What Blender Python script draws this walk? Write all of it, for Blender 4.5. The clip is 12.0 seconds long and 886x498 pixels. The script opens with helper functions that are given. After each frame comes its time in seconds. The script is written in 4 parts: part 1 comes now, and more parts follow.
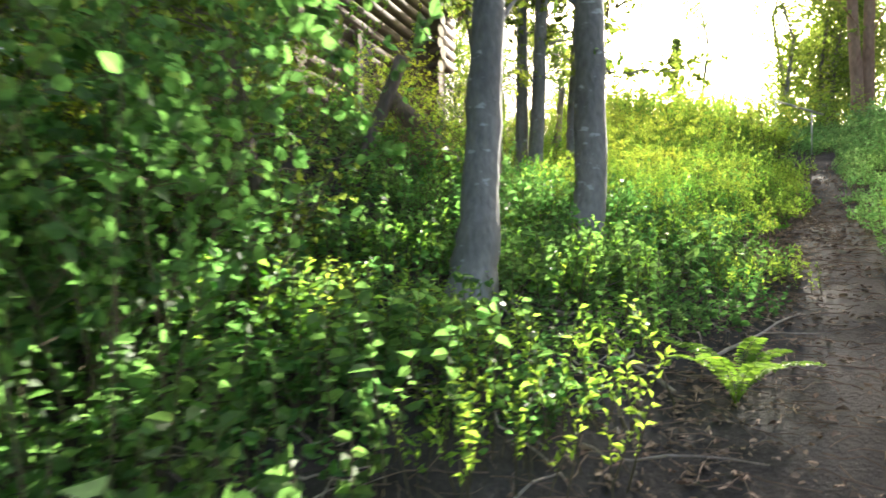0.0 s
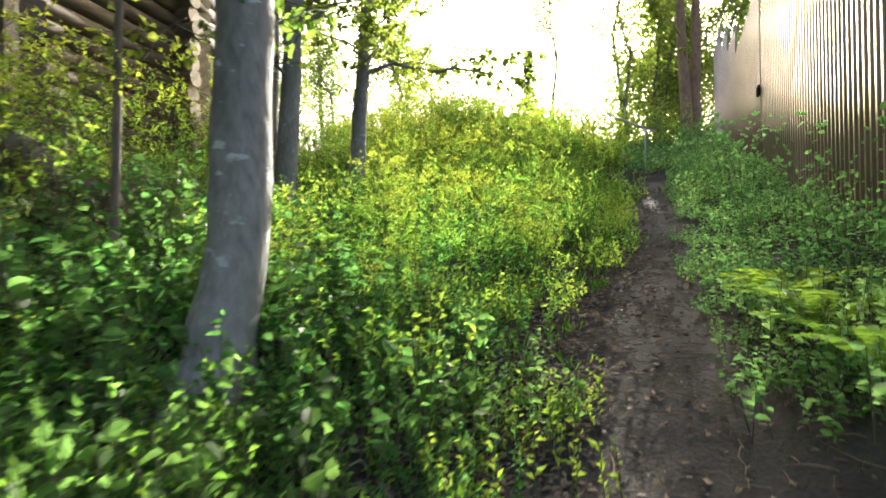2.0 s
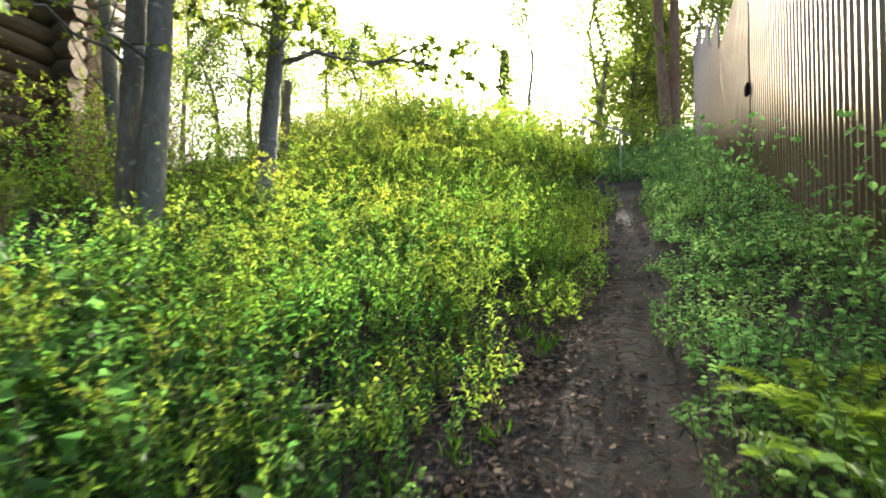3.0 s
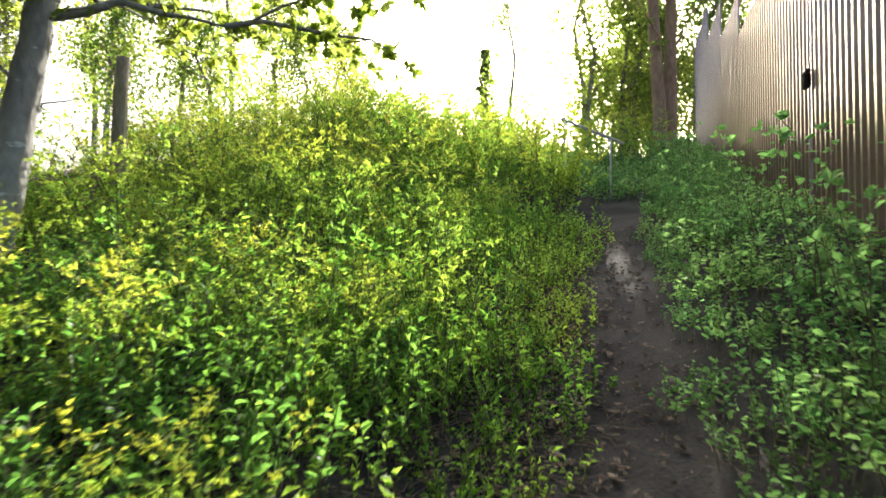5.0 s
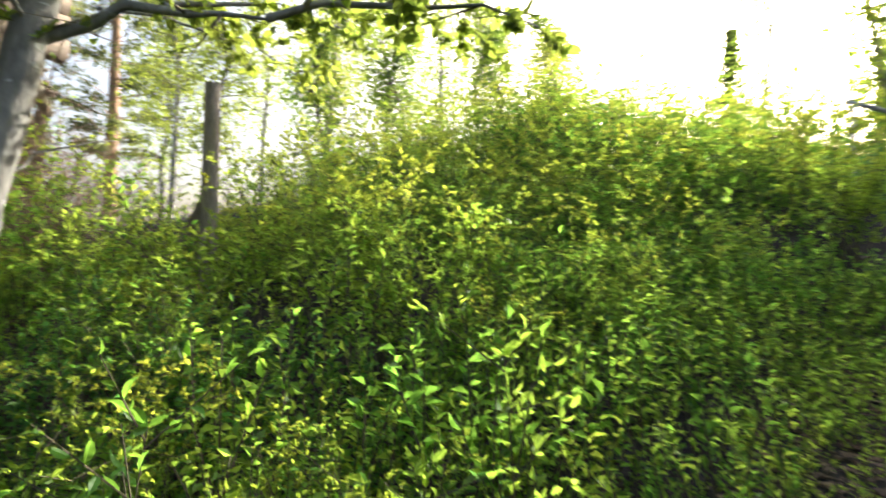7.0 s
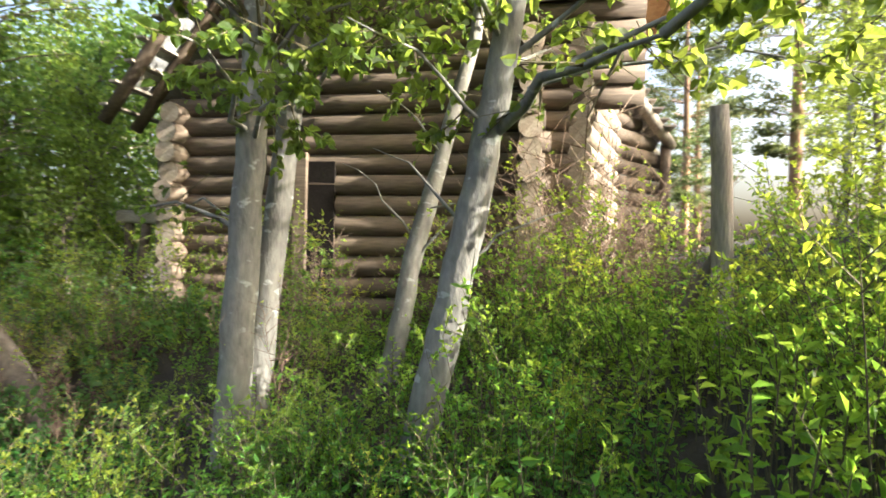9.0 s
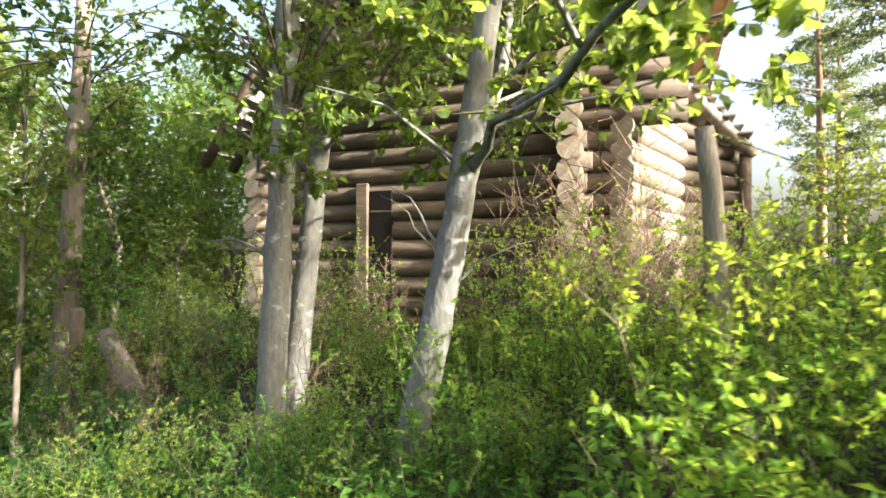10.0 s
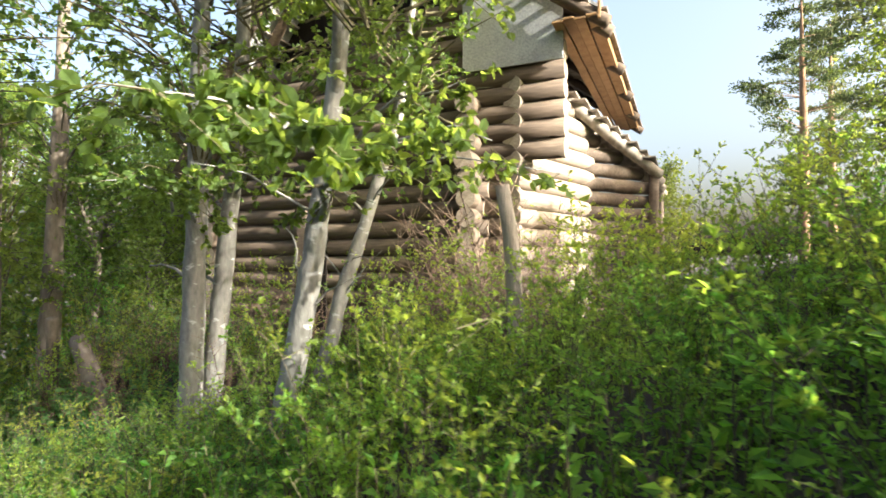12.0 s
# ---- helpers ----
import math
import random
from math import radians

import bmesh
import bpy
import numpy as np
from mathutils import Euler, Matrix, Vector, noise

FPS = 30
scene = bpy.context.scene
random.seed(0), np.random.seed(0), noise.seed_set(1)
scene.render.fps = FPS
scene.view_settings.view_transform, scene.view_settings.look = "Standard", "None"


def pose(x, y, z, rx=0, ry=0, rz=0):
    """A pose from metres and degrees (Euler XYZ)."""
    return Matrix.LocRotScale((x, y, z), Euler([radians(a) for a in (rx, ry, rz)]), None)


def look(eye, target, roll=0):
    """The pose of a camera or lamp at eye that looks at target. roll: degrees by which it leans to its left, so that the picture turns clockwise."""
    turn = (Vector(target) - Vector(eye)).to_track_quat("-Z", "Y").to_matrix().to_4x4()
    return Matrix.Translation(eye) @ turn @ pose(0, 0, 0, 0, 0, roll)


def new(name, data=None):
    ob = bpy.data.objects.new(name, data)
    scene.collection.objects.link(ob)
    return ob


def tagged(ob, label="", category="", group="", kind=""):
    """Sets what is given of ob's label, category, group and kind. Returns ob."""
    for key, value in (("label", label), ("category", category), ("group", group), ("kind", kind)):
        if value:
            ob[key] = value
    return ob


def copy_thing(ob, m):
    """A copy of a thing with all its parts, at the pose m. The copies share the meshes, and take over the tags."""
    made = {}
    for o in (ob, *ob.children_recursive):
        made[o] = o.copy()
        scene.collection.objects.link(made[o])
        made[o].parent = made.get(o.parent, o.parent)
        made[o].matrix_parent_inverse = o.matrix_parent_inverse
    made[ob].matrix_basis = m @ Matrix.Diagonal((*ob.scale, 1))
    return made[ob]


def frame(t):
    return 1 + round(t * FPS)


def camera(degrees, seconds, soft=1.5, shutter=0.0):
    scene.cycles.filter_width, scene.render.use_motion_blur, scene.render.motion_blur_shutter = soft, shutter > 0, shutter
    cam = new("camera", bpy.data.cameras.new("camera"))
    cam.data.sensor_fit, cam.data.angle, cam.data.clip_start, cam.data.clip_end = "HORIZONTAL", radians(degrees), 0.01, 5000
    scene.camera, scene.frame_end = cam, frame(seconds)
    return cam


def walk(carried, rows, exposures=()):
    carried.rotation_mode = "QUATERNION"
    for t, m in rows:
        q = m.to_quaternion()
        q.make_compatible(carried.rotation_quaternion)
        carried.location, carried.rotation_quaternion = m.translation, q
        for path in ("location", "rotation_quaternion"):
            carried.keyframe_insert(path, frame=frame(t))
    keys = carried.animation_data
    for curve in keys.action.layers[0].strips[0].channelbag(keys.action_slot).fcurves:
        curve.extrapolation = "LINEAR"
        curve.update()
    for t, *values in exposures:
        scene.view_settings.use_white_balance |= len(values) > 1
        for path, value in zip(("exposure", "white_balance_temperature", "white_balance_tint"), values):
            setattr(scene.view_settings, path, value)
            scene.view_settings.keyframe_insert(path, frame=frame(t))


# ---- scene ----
cam = camera(78.9, 12.0, soft=1.6, shutter=0.35)
PATH = [
    (0, (-0.063, -0.1, 1.704), (-0.04, 1.9, 1.713), 0.2),
    (0.5, (0.392, 0.433, 1.761), (0.55, 2.427, 1.779), -0.0),
    (1, (0.836, 0.942, 1.921), (1.15, 2.917, 1.945), -0.3),
    (1.5, (1.255, 1.492, 2.106), (1.673, 3.448, 2.129), -0.4),
    (2, (1.648, 2.044, 2.283), (2.121, 3.988, 2.306), -0.6),
    (2.5, (2.092, 2.564, 2.459), (2.603, 4.497, 2.484), -0.7),
    (3, (2.49, 3.103, 2.587), (3.026, 5.029, 2.614), -0.7),
    (3.5, (2.916, 3.632, 2.742), (3.479, 5.551, 2.773), -0.8),
    (3.7, (3.032, 3.875, 2.803), (3.611, 5.788, 2.828), -0.5),
    (5.5, (4.071, 5.624, 3.285), (4.649, 7.538, 3.331), -0.0),
    (6, (4.307, 6.092, 3.449), (4.816, 8.026, 3.495), 0.2),
    (6.5, (4.495, 6.512, 3.552), (4.764, 8.493, 3.6), 0.3),
    (7, (4.661, 6.883, 3.631), (4.419, 8.868, 3.697), 0.9),
    (7.5, (4.738, 7.078, 3.679), (3.871, 8.879, 3.743), 0.7),
    (7.7, (4.767, 7.188, 3.694), (3.651, 8.847, 3.753), 1.1),
    (9.3, (5.203, 8.408, 4.12), (3.234, 8.761, 4.134), 0.5),
    (9.5, (5.27, 8.545, 4.113), (3.286, 8.801, 4.146), 0.0),
    (10, (5.54, 8.907, 4.185), (3.544, 9.019, 4.227), 0.1),
    (10.5, (5.836, 9.284, 4.22), (3.837, 9.34, 4.26), 0.3),
    (11, (6.163, 9.626, 4.344), (4.164, 9.664, 4.383), -0.0),
    (11.5, (6.434, 9.761, 4.462), (4.434, 9.808, 4.495), 0.4),
    (12, (6.527, 10.052, 4.442), (4.528, 10.115, 4.467), -0.1),
]
walk(cam, [(t, look(eye, target, roll)) for t, eye, target, roll in PATH], [(0.0, 2.52), (2.5, 2.24), (5.5, 2.22), (7.5, 2.08), (9.5, 2.52), (11.0, 2.32), (12.0, 2.25)])

# ---- world and sun ----
SUN_YAW, SUN_ELEV = -32.0, 25.0
world = bpy.data.worlds.new("sky")
scene.world = world
world.use_nodes = True
wn = world.node_tree.nodes
sky = wn.new("ShaderNodeTexSky")
sky.sky_type = "NISHITA"
sky.sun_disc = False
sky.sun_elevation = radians(SUN_ELEV)
sky.sun_rotation = radians(-SUN_YAW)
sky.air_density, sky.dust_density, sky.ozone_density = 1.0, 9.0, 0.6
wn["Background"].inputs["Strength"].default_value = 0.13
world.node_tree.links.new(sky.outputs[0], wn["Background"].inputs["Color"])
sun_way = Vector((-math.sin(radians(SUN_YAW)) * math.cos(radians(SUN_ELEV)), math.cos(radians(SUN_YAW)) * math.cos(radians(SUN_ELEV)), math.sin(radians(SUN_ELEV))))
sun = new("sun", bpy.data.lights.new("sun", "SUN"))
sun.data.energy, sun.data.angle, sun.data.color = 5.0, radians(0.55), (1.0, 0.93, 0.8)
sun.matrix_world = look(sun_way * 60, (0, 0, 0))


# ---- materials ----
def material(name, color, rough=0.8, metal=0.0, second=None, scale=4.0, detail_scale=40.0, bump=0.3, bump_dist=0.01, stretch=(1, 1, 1), spec=0.3, island=0.0, translucent=None, objvar=0.0, spots=None):
    """A surface with stains at one scale and grain at another."""
    m = bpy.data.materials.new(name)
    m.use_nodes = True
    nt = m.node_tree
    n, l = nt.nodes, nt.links
    b = n["Principled BSDF"]
    b.inputs["Roughness"].default_value = rough
    b.inputs["Metallic"].default_value = metal
    b.inputs["Specular IOR Level"].default_value = spec
    tc, mp = n.new("ShaderNodeTexCoord"), n.new("ShaderNodeMapping")
    mp.inputs["Scale"].default_value = stretch
    l.new(tc.outputs["Object"], mp.inputs["Vector"])
    big, fine = n.new("ShaderNodeTexNoise"), n.new("ShaderNodeTexNoise")
    big.inputs["Scale"].default_value, fine.inputs["Scale"].default_value = scale, detail_scale
    big.inputs["Detail"].default_value = fine.inputs["Detail"].default_value = 5
    l.new(mp.outputs[0], big.inputs["Vector"])
    l.new(mp.outputs[0], fine.inputs["Vector"])
    ramp = n.new("ShaderNodeValToRGB")
    ramp.color_ramp.elements[0].position, ramp.color_ramp.elements[1].position = 0.32, 0.68
    ramp.color_ramp.elements[0].color = (*color, 1)
    ramp.color_ramp.elements[1].color = (*(second or [c * 1.35 for c in color]), 1)
    l.new(big.outputs["Fac"], ramp.inputs["Fac"])
    mix = n.new("ShaderNodeMix")
    mix.data_type, mix.blend_type = "RGBA", "OVERLAY"
    mix.inputs["Factor"].default_value = 0.55
    l.new(ramp.outputs["Color"], mix.inputs["A"])
    l.new(fine.outputs["Fac"], mix.inputs["B"])
    out = mix.outputs["Result"]
    if spots:
        sm, sn, sr = n.new("ShaderNodeMapping"), n.new("ShaderNodeTexNoise"), n.new("ShaderNodeValToRGB")
        sm.inputs["Scale"].default_value = spots[3:6]
        sn.inputs["Scale"].default_value, sn.inputs["Detail"].default_value = 5.0, 3
        sr.color_ramp.elements[0].position, sr.color_ramp.elements[1].position = spots[6], spots[6] + 0.05
        l.new(tc.outputs["Object"], sm.inputs["Vector"])
        l.new(sm.outputs[0], sn.inputs["Vector"])
        l.new(sn.outputs["Fac"], sr.inputs["Fac"])
        sx = n.new("ShaderNodeMix")
        sx.data_type = "RGBA"
        l.new(sr.outputs["Color"], sx.inputs["Factor"])
        l.new(out, sx.inputs["A"])
        sx.inputs["B"].default_value = (*spots[:3], 1)
        out = sx.outputs["Result"]
    if island or objvar:
        hsv = n.new("ShaderNodeHueSaturation")
        geo = n.new("ShaderNodeNewGeometry")
        info = n.new("ShaderNodeObjectInfo")
        add = n.new("ShaderNodeMath")
        add.operation = "MULTIPLY_ADD"
        l.new(geo.outputs["Random Per Island"], add.inputs[0])
        add.inputs[1].default_value = island
        base = n.new("ShaderNodeMath")
        base.operation = "MULTIPLY_ADD"
        l.new(info.outputs["Random"], base.inputs[0])
        base.inputs[1].default_value, base.inputs[2].default_value = objvar, 1.0 - (island + objvar) / 2
        l.new(base.outputs[0], add.inputs[2])
        l.new(add.outputs[0], hsv.inputs["Value"])
        hue = n.new("ShaderNodeMath")
        hue.operation = "MULTIPLY_ADD"
        l.new(info.outputs["Random"], hue.inputs[0])
        hue.inputs[1].default_value, hue.inputs[2].default_value = -0.045 if translucent else 0.0, 0.529 if translucent else 0.5
        l.new(hue.outputs[0], hsv.inputs["Hue"])
        l.new(out, hsv.inputs["Color"])
        out = hsv.outputs["Color"]
    l.new(out, b.inputs["Base Color"])
    if bump:
        bp = n.new("ShaderNodeBump")
        bp.inputs["Strength"].default_value, bp.inputs["Distance"].default_value = bump, bump_dist
        l.new(fine.outputs["Fac"], bp.inputs["Height"])
        l.new(bp.outputs[0], b.inputs["Normal"])
    if translucent:
        tr = n.new("ShaderNodeBsdfTranslucent")
        tint = n.new("ShaderNodeMix")
        tint.data_type, tint.blend_type = "RGBA", "MULTIPLY"
        tint.inputs["Factor"].default_value = 1.0
        l.new(out, tint.inputs["A"])
        tint.inputs["B"].default_value = (*translucent, 1)
        l.new(tint.outputs["Result"], tr.inputs["Color"])
        ms = n.new("ShaderNodeMixShader")
        ms.inputs[0].default_value = 0.64
        l.new(b.outputs[0], ms.inputs[1])
        l.new(tr.outputs[0], ms.inputs[2])
        l.new(ms.outputs[0], n["Material Output"].inputs["Surface"])
    return m


GLOW = (3.8, 3.0, 1.5)
COOL = (2.6, 2.8, 1.9)
M_SHRUB = material("shrub leaf", (0.08, 0.185, 0.045), 0.5, second=(0.115, 0.21, 0.05), scale=2.0, bump=0, island=0.7, translucent=GLOW, objvar=0.3)
M_SHRUB_TIP = material("young shoot leaf", (0.12, 0.2, 0.045), 0.5, second=(0.16, 0.225, 0.05), scale=2.0, bump=0, island=0.6, translucent=(3.2, 2.6, 1.3), objvar=0.3)
M_HERB = material("herb leaf", (0.075, 0.145, 0.06), 0.5, second=(0.1, 0.175, 0.07), scale=3.0, bump=0, spec=0.35, island=0.6, translucent=COOL, objvar=0.3)
M_MEADOW = material("meadow herb leaf", (0.062, 0.15, 0.042), 0.45, second=(0.085, 0.18, 0.05), scale=3.0, bump=0, spec=0.4, island=0.6, translucent=(2.6, 2.6, 1.6), objvar=0.3)
M_HAZEL = material("broad leaf", (0.06, 0.12, 0.042), 0.5, second=(0.08, 0.15, 0.05), scale=3.0, bump=0, spec=0.3, island=0.6, translucent=COOL, objvar=0.2)
M_CROWN = material("tree leaf", (0.07, 0.12, 0.036), 0.5, second=(0.10, 0.15, 0.044), scale=0.8, bump=0, island=0.7, translucent=GLOW, objvar=0.4)
M_FERN = material("fern leaf", (0.08, 0.16, 0.03), 0.5, second=(0.1, 0.19, 0.04), scale=4.0, bump=0, island=0.4, translucent=GLOW)
M_NEEDLE = material("needles", (0.03, 0.06, 0.025), 0.6, second=(0.06, 0.09, 0.035), scale=1.0, bump=0, island=0.6, translucent=(1.5, 1.5, 1.0))
# paler and greyer than the spruce, with distance haze put into the colour
M_PINE_NEEDLE = material("hazy pine needles", (0.07, 0.10, 0.06), 0.6, second=(0.12, 0.14, 0.07), scale=0.6, bump=0, island=0.6, translucent=(1.6, 1.5, 1.0))
M_DEADLEAF = material("dead leaf", (0.12, 0.075, 0.048), 0.8, second=(0.27, 0.2, 0.145), scale=6.0, bump=0, island=0.9)
M_TWIG = material("twig bark", (0.07, 0.062, 0.035), 0.85, second=(0.12, 0.105, 0.06), scale=8.0)
M_DRYTWIG = material("dry twig", (0.13, 0.088, 0.065), 0.85, second=(0.24, 0.175, 0.13), scale=8.0)
M_PALETWIG = material("bleached twig", (0.22, 0.185, 0.155), 0.85, second=(0.4, 0.35, 0.3), scale=8.0)
M_BARK = material("grey bark", (0.13, 0.13, 0.122), 0.85, second=(0.26, 0.26, 0.245), scale=2.2, detail_scale=26, bump=0.6, bump_dist=0.02, stretch=(1, 1, 0.45), spots=(0.36, 0.385, 0.38, 1.4, 1.4, 2.6, 0.63))
M_BARK_DARK = material("dark bark", (0.10, 0.085, 0.07), 0.9, second=(0.2, 0.17, 0.14), scale=3, detail_scale=24, bump=0.7, bump_dist=0.02, stretch=(1, 1, 0.3))
M_PINEBARK = material("pine bark", (0.2, 0.12, 0.075), 0.9, second=(0.3, 0.2, 0.13), scale=1.5, detail_scale=14, bump=0.7, stretch=(1, 1, 0.4))
M_LICHEN = material("pale lichen", (0.42, 0.44, 0.42), 0.95, second=(0.55, 0.57, 0.54), scale=20, detail_scale=80)
M_SOIL = material("trodden soil", (0.023, 0.02, 0.018), 0.95, second=(0.06, 0.053, 0.048), scale=2.2, detail_scale=42, bump=0.6, bump_dist=0.02)
M_LOG = material("weathered log", (0.065, 0.048, 0.036), 0.8, second=(0.155, 0.12, 0.09), scale=2.0, detail_scale=22, bump=0.5, bump_dist=0.012, stretch=(0.25, 1.6, 1.6), objvar=0.3)
M_PALELOG = material("pale sunlit log", (0.19, 0.155, 0.12), 0.85, second=(0.34, 0.29, 0.235), scale=2.0, detail_scale=22, bump=0.5, bump_dist=0.012, stretch=(0.25, 1.6, 1.6), objvar=0.3)
M_LOGEND = material("sawn log end", (0.26, 0.21, 0.16), 0.85, second=(0.42, 0.36, 0.29), scale=6, detail_scale=40, objvar=0.3)
M_BOARD = material("brown board", (0.26, 0.15, 0.075), 0.7, second=(0.36, 0.22, 0.11), scale=2, detail_scale=30, stretch=(4, 4, 0.6), objvar=0.25)
M_OLDBOARD = material("grey old board", (0.17, 0.145, 0.12), 0.85, second=(0.34, 0.31, 0.27), scale=2, detail_scale=30, stretch=(0.5, 4, 4), objvar=0.3)
M_SLATE = material("grey roofing sheet", (0.30, 0.31, 0.32), 0.7, second=(0.42, 0.43, 0.44), scale=2, detail_scale=40)
M_POST = material("weathered post", (0.15, 0.13, 0.11), 0.85, second=(0.33, 0.30, 0.26), scale=3, detail_scale=30, bump=0.6, stretch=(3, 3, 0.3))
M_FENCE = material("brown profiled steel", (0.095, 0.027, 0.03), 0.3, second=(0.12, 0.035, 0.038), scale=1.5, detail_scale=30, bump=0, spec=0.8)
M_FENCE.node_tree.nodes["Principled BSDF"].inputs["Coat Roughness"].default_value = 0.2
M_FENCE.node_tree.nodes["Principled BSDF"].inputs["Coat Weight"].default_value = 1.0
M_FENCE.node_tree.nodes["Principled BSDF"].inputs["Coat IOR"].default_value = 1.9
M_STEEL = material("grey steel pipe", (0.36, 0.38, 0.40), 0.45, metal=0.6, second=(0.45, 0.46, 0.48))
M_DARK = material("near-black for shade and fittings", (0.012, 0.01, 0.009), 0.95, spec=0.1)


# ---- helpers ----
def part(name, data, mat, parent=None, label=""):
    """Links a bmesh or a mesh as one object under a parent."""
    if isinstance(data, bmesh.types.BMesh):
        me = bpy.data.meshes.new(name)
        data.to_mesh(me)
        data.free()
    else:
        me = data
    if mat and not me.materials:
        me.materials.append(mat)
    ob = new(name, me)
    ob.parent = parent
    if label:
        tagged(ob, label)
    return ob


def thing(name, m, label, category, group="", kind=""):
    ob = new(name)
    ob.empty_display_size = 0.2
    ob.matrix_world = m
    return tagged(ob, label, category, group, kind)


class Soup:
    """Gathers vertices and faces with numpy."""

    def __init__(self):
        self.v, self.f, self.n = [], [], 0

    def add(self, verts, faces):
        self.v.append(np.asarray(verts, float).reshape(-1, 3))
        self.f.extend((np.asarray(faces) + self.n).tolist())
        self.n += len(self.v[-1])

    def tube(self, pts, radii, sides=6, cap=True):
        pts = [Vector(p) for p in pts]
        rings = []
        for i, p in enumerate(pts):
            d = (pts[min(i + 1, len(pts) - 1)] - pts[max(i - 1, 0)]).normalized()
            a = d.cross(Vector((0.31, 0.95, 0.05))).normalized()
            b = d.cross(a)
            for k in range(sides):
                w = 2 * math.pi * k / sides
                rings.append(p + (a * math.cos(w) + b * math.sin(w)) * radii[i])
        fs = []
        for i in range(len(pts) - 1):
            for k in range(sides):
                k2 = (k + 1) % sides
                fs.append([i * sides + k, i * sides + k2, (i + 1) * sides + k2, (i + 1) * sides + k])
        self.add([tuple(r) for r in rings], fs)
        if cap:
            self.f.append([self.n - sides + k for k in range(sides)])

    def leaves(self, at, way, size, width=0.5, rng=None, fold=0.18, detail=False, cheap=False):
        """Pointed leaves, folded along the midrib. at, way: n x 3; size: n."""
        n = len(at)
        if not n:
            return
        way = way / (np.linalg.norm(way, axis=1, keepdims=True) + 1e-9)
        r = rng.normal(size=(n, 3)) * 0.85 + (0, 0, 0.75)
        side = np.cross(way, r)
        side /= np.linalg.norm(side, axis=1, keepdims=True) + 1e-9
        up = np.cross(side, way)
        s = size[:, None]
        tip = at + way * s - up * s * 0.12
        if detail:
            rows = [at]
            for f, w, h in ((0.22, 0.75, 0.05), (0.5, 1.0, 0.06), (0.8, 0.55, 0.0)):
                c = at + way * s * f + up * s * h * 0.5
                rows += [c + side * s * width * 0.5 * w + up * s * fold * w * 0.5, c, c - side * s * width * 0.5 * w + up * s * fold * w * 0.5]
            rows.append(tip)
            v = np.stack(rows, 1).reshape(-1, 3)
            one = np.array([[0, 2, 1], [0, 3, 2]])
            quads = np.array([[1, 2, 5, 4], [2, 3, 6, 5], [4, 5, 8, 7], [5, 6, 9, 8]])
            tris = np.array([[0, 2, 1], [0, 3, 2], [7, 8, 10], [8, 9, 10]])
            off = (np.arange(n) * 11)[:, None, None]
            base = self.n
            self.v.append(v)
            self.f.extend((quads[None] + off + base).reshape(-1, 4).tolist())
            self.f.extend((tris[None] + off + base).reshape(-1, 3).tolist())
            self.n += len(v)
            return
        if cheap:
            mid = at + way * s * 0.45
            v = np.stack([at, mid + side * s * width * 0.5 + up * s * fold, tip, mid - side * s * width * 0.5 + up * s * fold], 1).reshape(-1, 3)
            one, k = np.array([[0, 2, 1], [0, 3, 2]]), 4
        else:
            lo, hi = at + way * s * 0.28 + up * s * fold * 0.8, at + way * s * 0.68 + up * s * fold * 0.6
            v = np.stack([at, lo + side * s * width * 0.46, hi + side * s * width * 0.42, tip, hi - side * s * width * 0.42, lo - side * s * width * 0.46], 1).reshape(-1, 3)
            one, k = np.array([[0, 3, 2, 1], [0, 5, 4, 3]]), 6
        off = (np.arange(n) * k)[:, None, None]
        self.f.extend((one[None] + off + self.n).reshape(-1, one.shape[1]).tolist())
        self.v.append(v)
        self.n += len(v)

    def mesh(self, name, smooth=False):
        me = bpy.data.meshes.new(name)
        me.from_pydata(np.concatenate(self.v) if self.v else [], [], self.f)
        if smooth:
            me.polygons.foreach_set("use_smooth", [True] * len(me.polygons))
        me.update()
        return me


def box(bm, x0, x1, y0, y1, z0, z1, bevel=0.0, m=None):
    r = bmesh.ops.create_cube(bm, size=1.0, matrix=(m or Matrix()) @ Matrix.Translation(((x0 + x1) / 2, (y0 + y1) / 2, (z0 + z1) / 2)) @ Matrix.Diagonal((x1 - x0, y1 - y0, z1 - z0, 1)))
    if bevel:
        es = list({e for v in r["verts"] for e in v.link_edges})
        bmesh.ops.bevel(bm, geom=es, offset=bevel, segments=1, affect="EDGES")


# ---- lie of the land: s runs up the path, v to its side ----
UP, ACROSS = (0.6, 0.8), (-0.8, 0.6)
S_TAB = [-60, -8, -0.1, 1.3, 2.6, 4.0, 5.4, 6.9, 7.6, 9.1, 11.1, 12.2, 17.0, 22.0, 30.0, 60.0]
Z_TAB = [-7, -1.2, 0.31, 0.53, 0.88, 1.19, 1.55, 1.86, 1.97, 2.26, 2.83, 3.03, 4.3, 5.5, 6.3, 7.0]
V_TAB = [-60, -6.0, -1.3, -1.0, -0.5, 0.5, 1.2, 4.5, 8.0, 14.0, 60]
B_TAB = [0.6, 0.7, 0.55, 0.38, 0.05, 0.0, 0.22, 1.0, 1.35, 1.4, 1.0]
HOUSE = Vector((-0.30, 10.63, 3.05))
HX, HY = Vector((0.4325, 0.9016, 0)), Vector((-0.9016, 0.4325, 0))


def sv(x, y):
    return 0.6 * x + 0.8 * y, -0.8 * x + 0.6 * y


def xy(s, v):
    return 0.6 * s - 0.8 * v, 0.8 * s + 0.6 * v


def path_v(s):
    return float(np.interp(s, [-2, 3, 7, 9, 11, 12.5, 15, 18], [0.0, 0.0, 0.05, 0.12, 0.28, 0.38, 0.3, 0.1]))


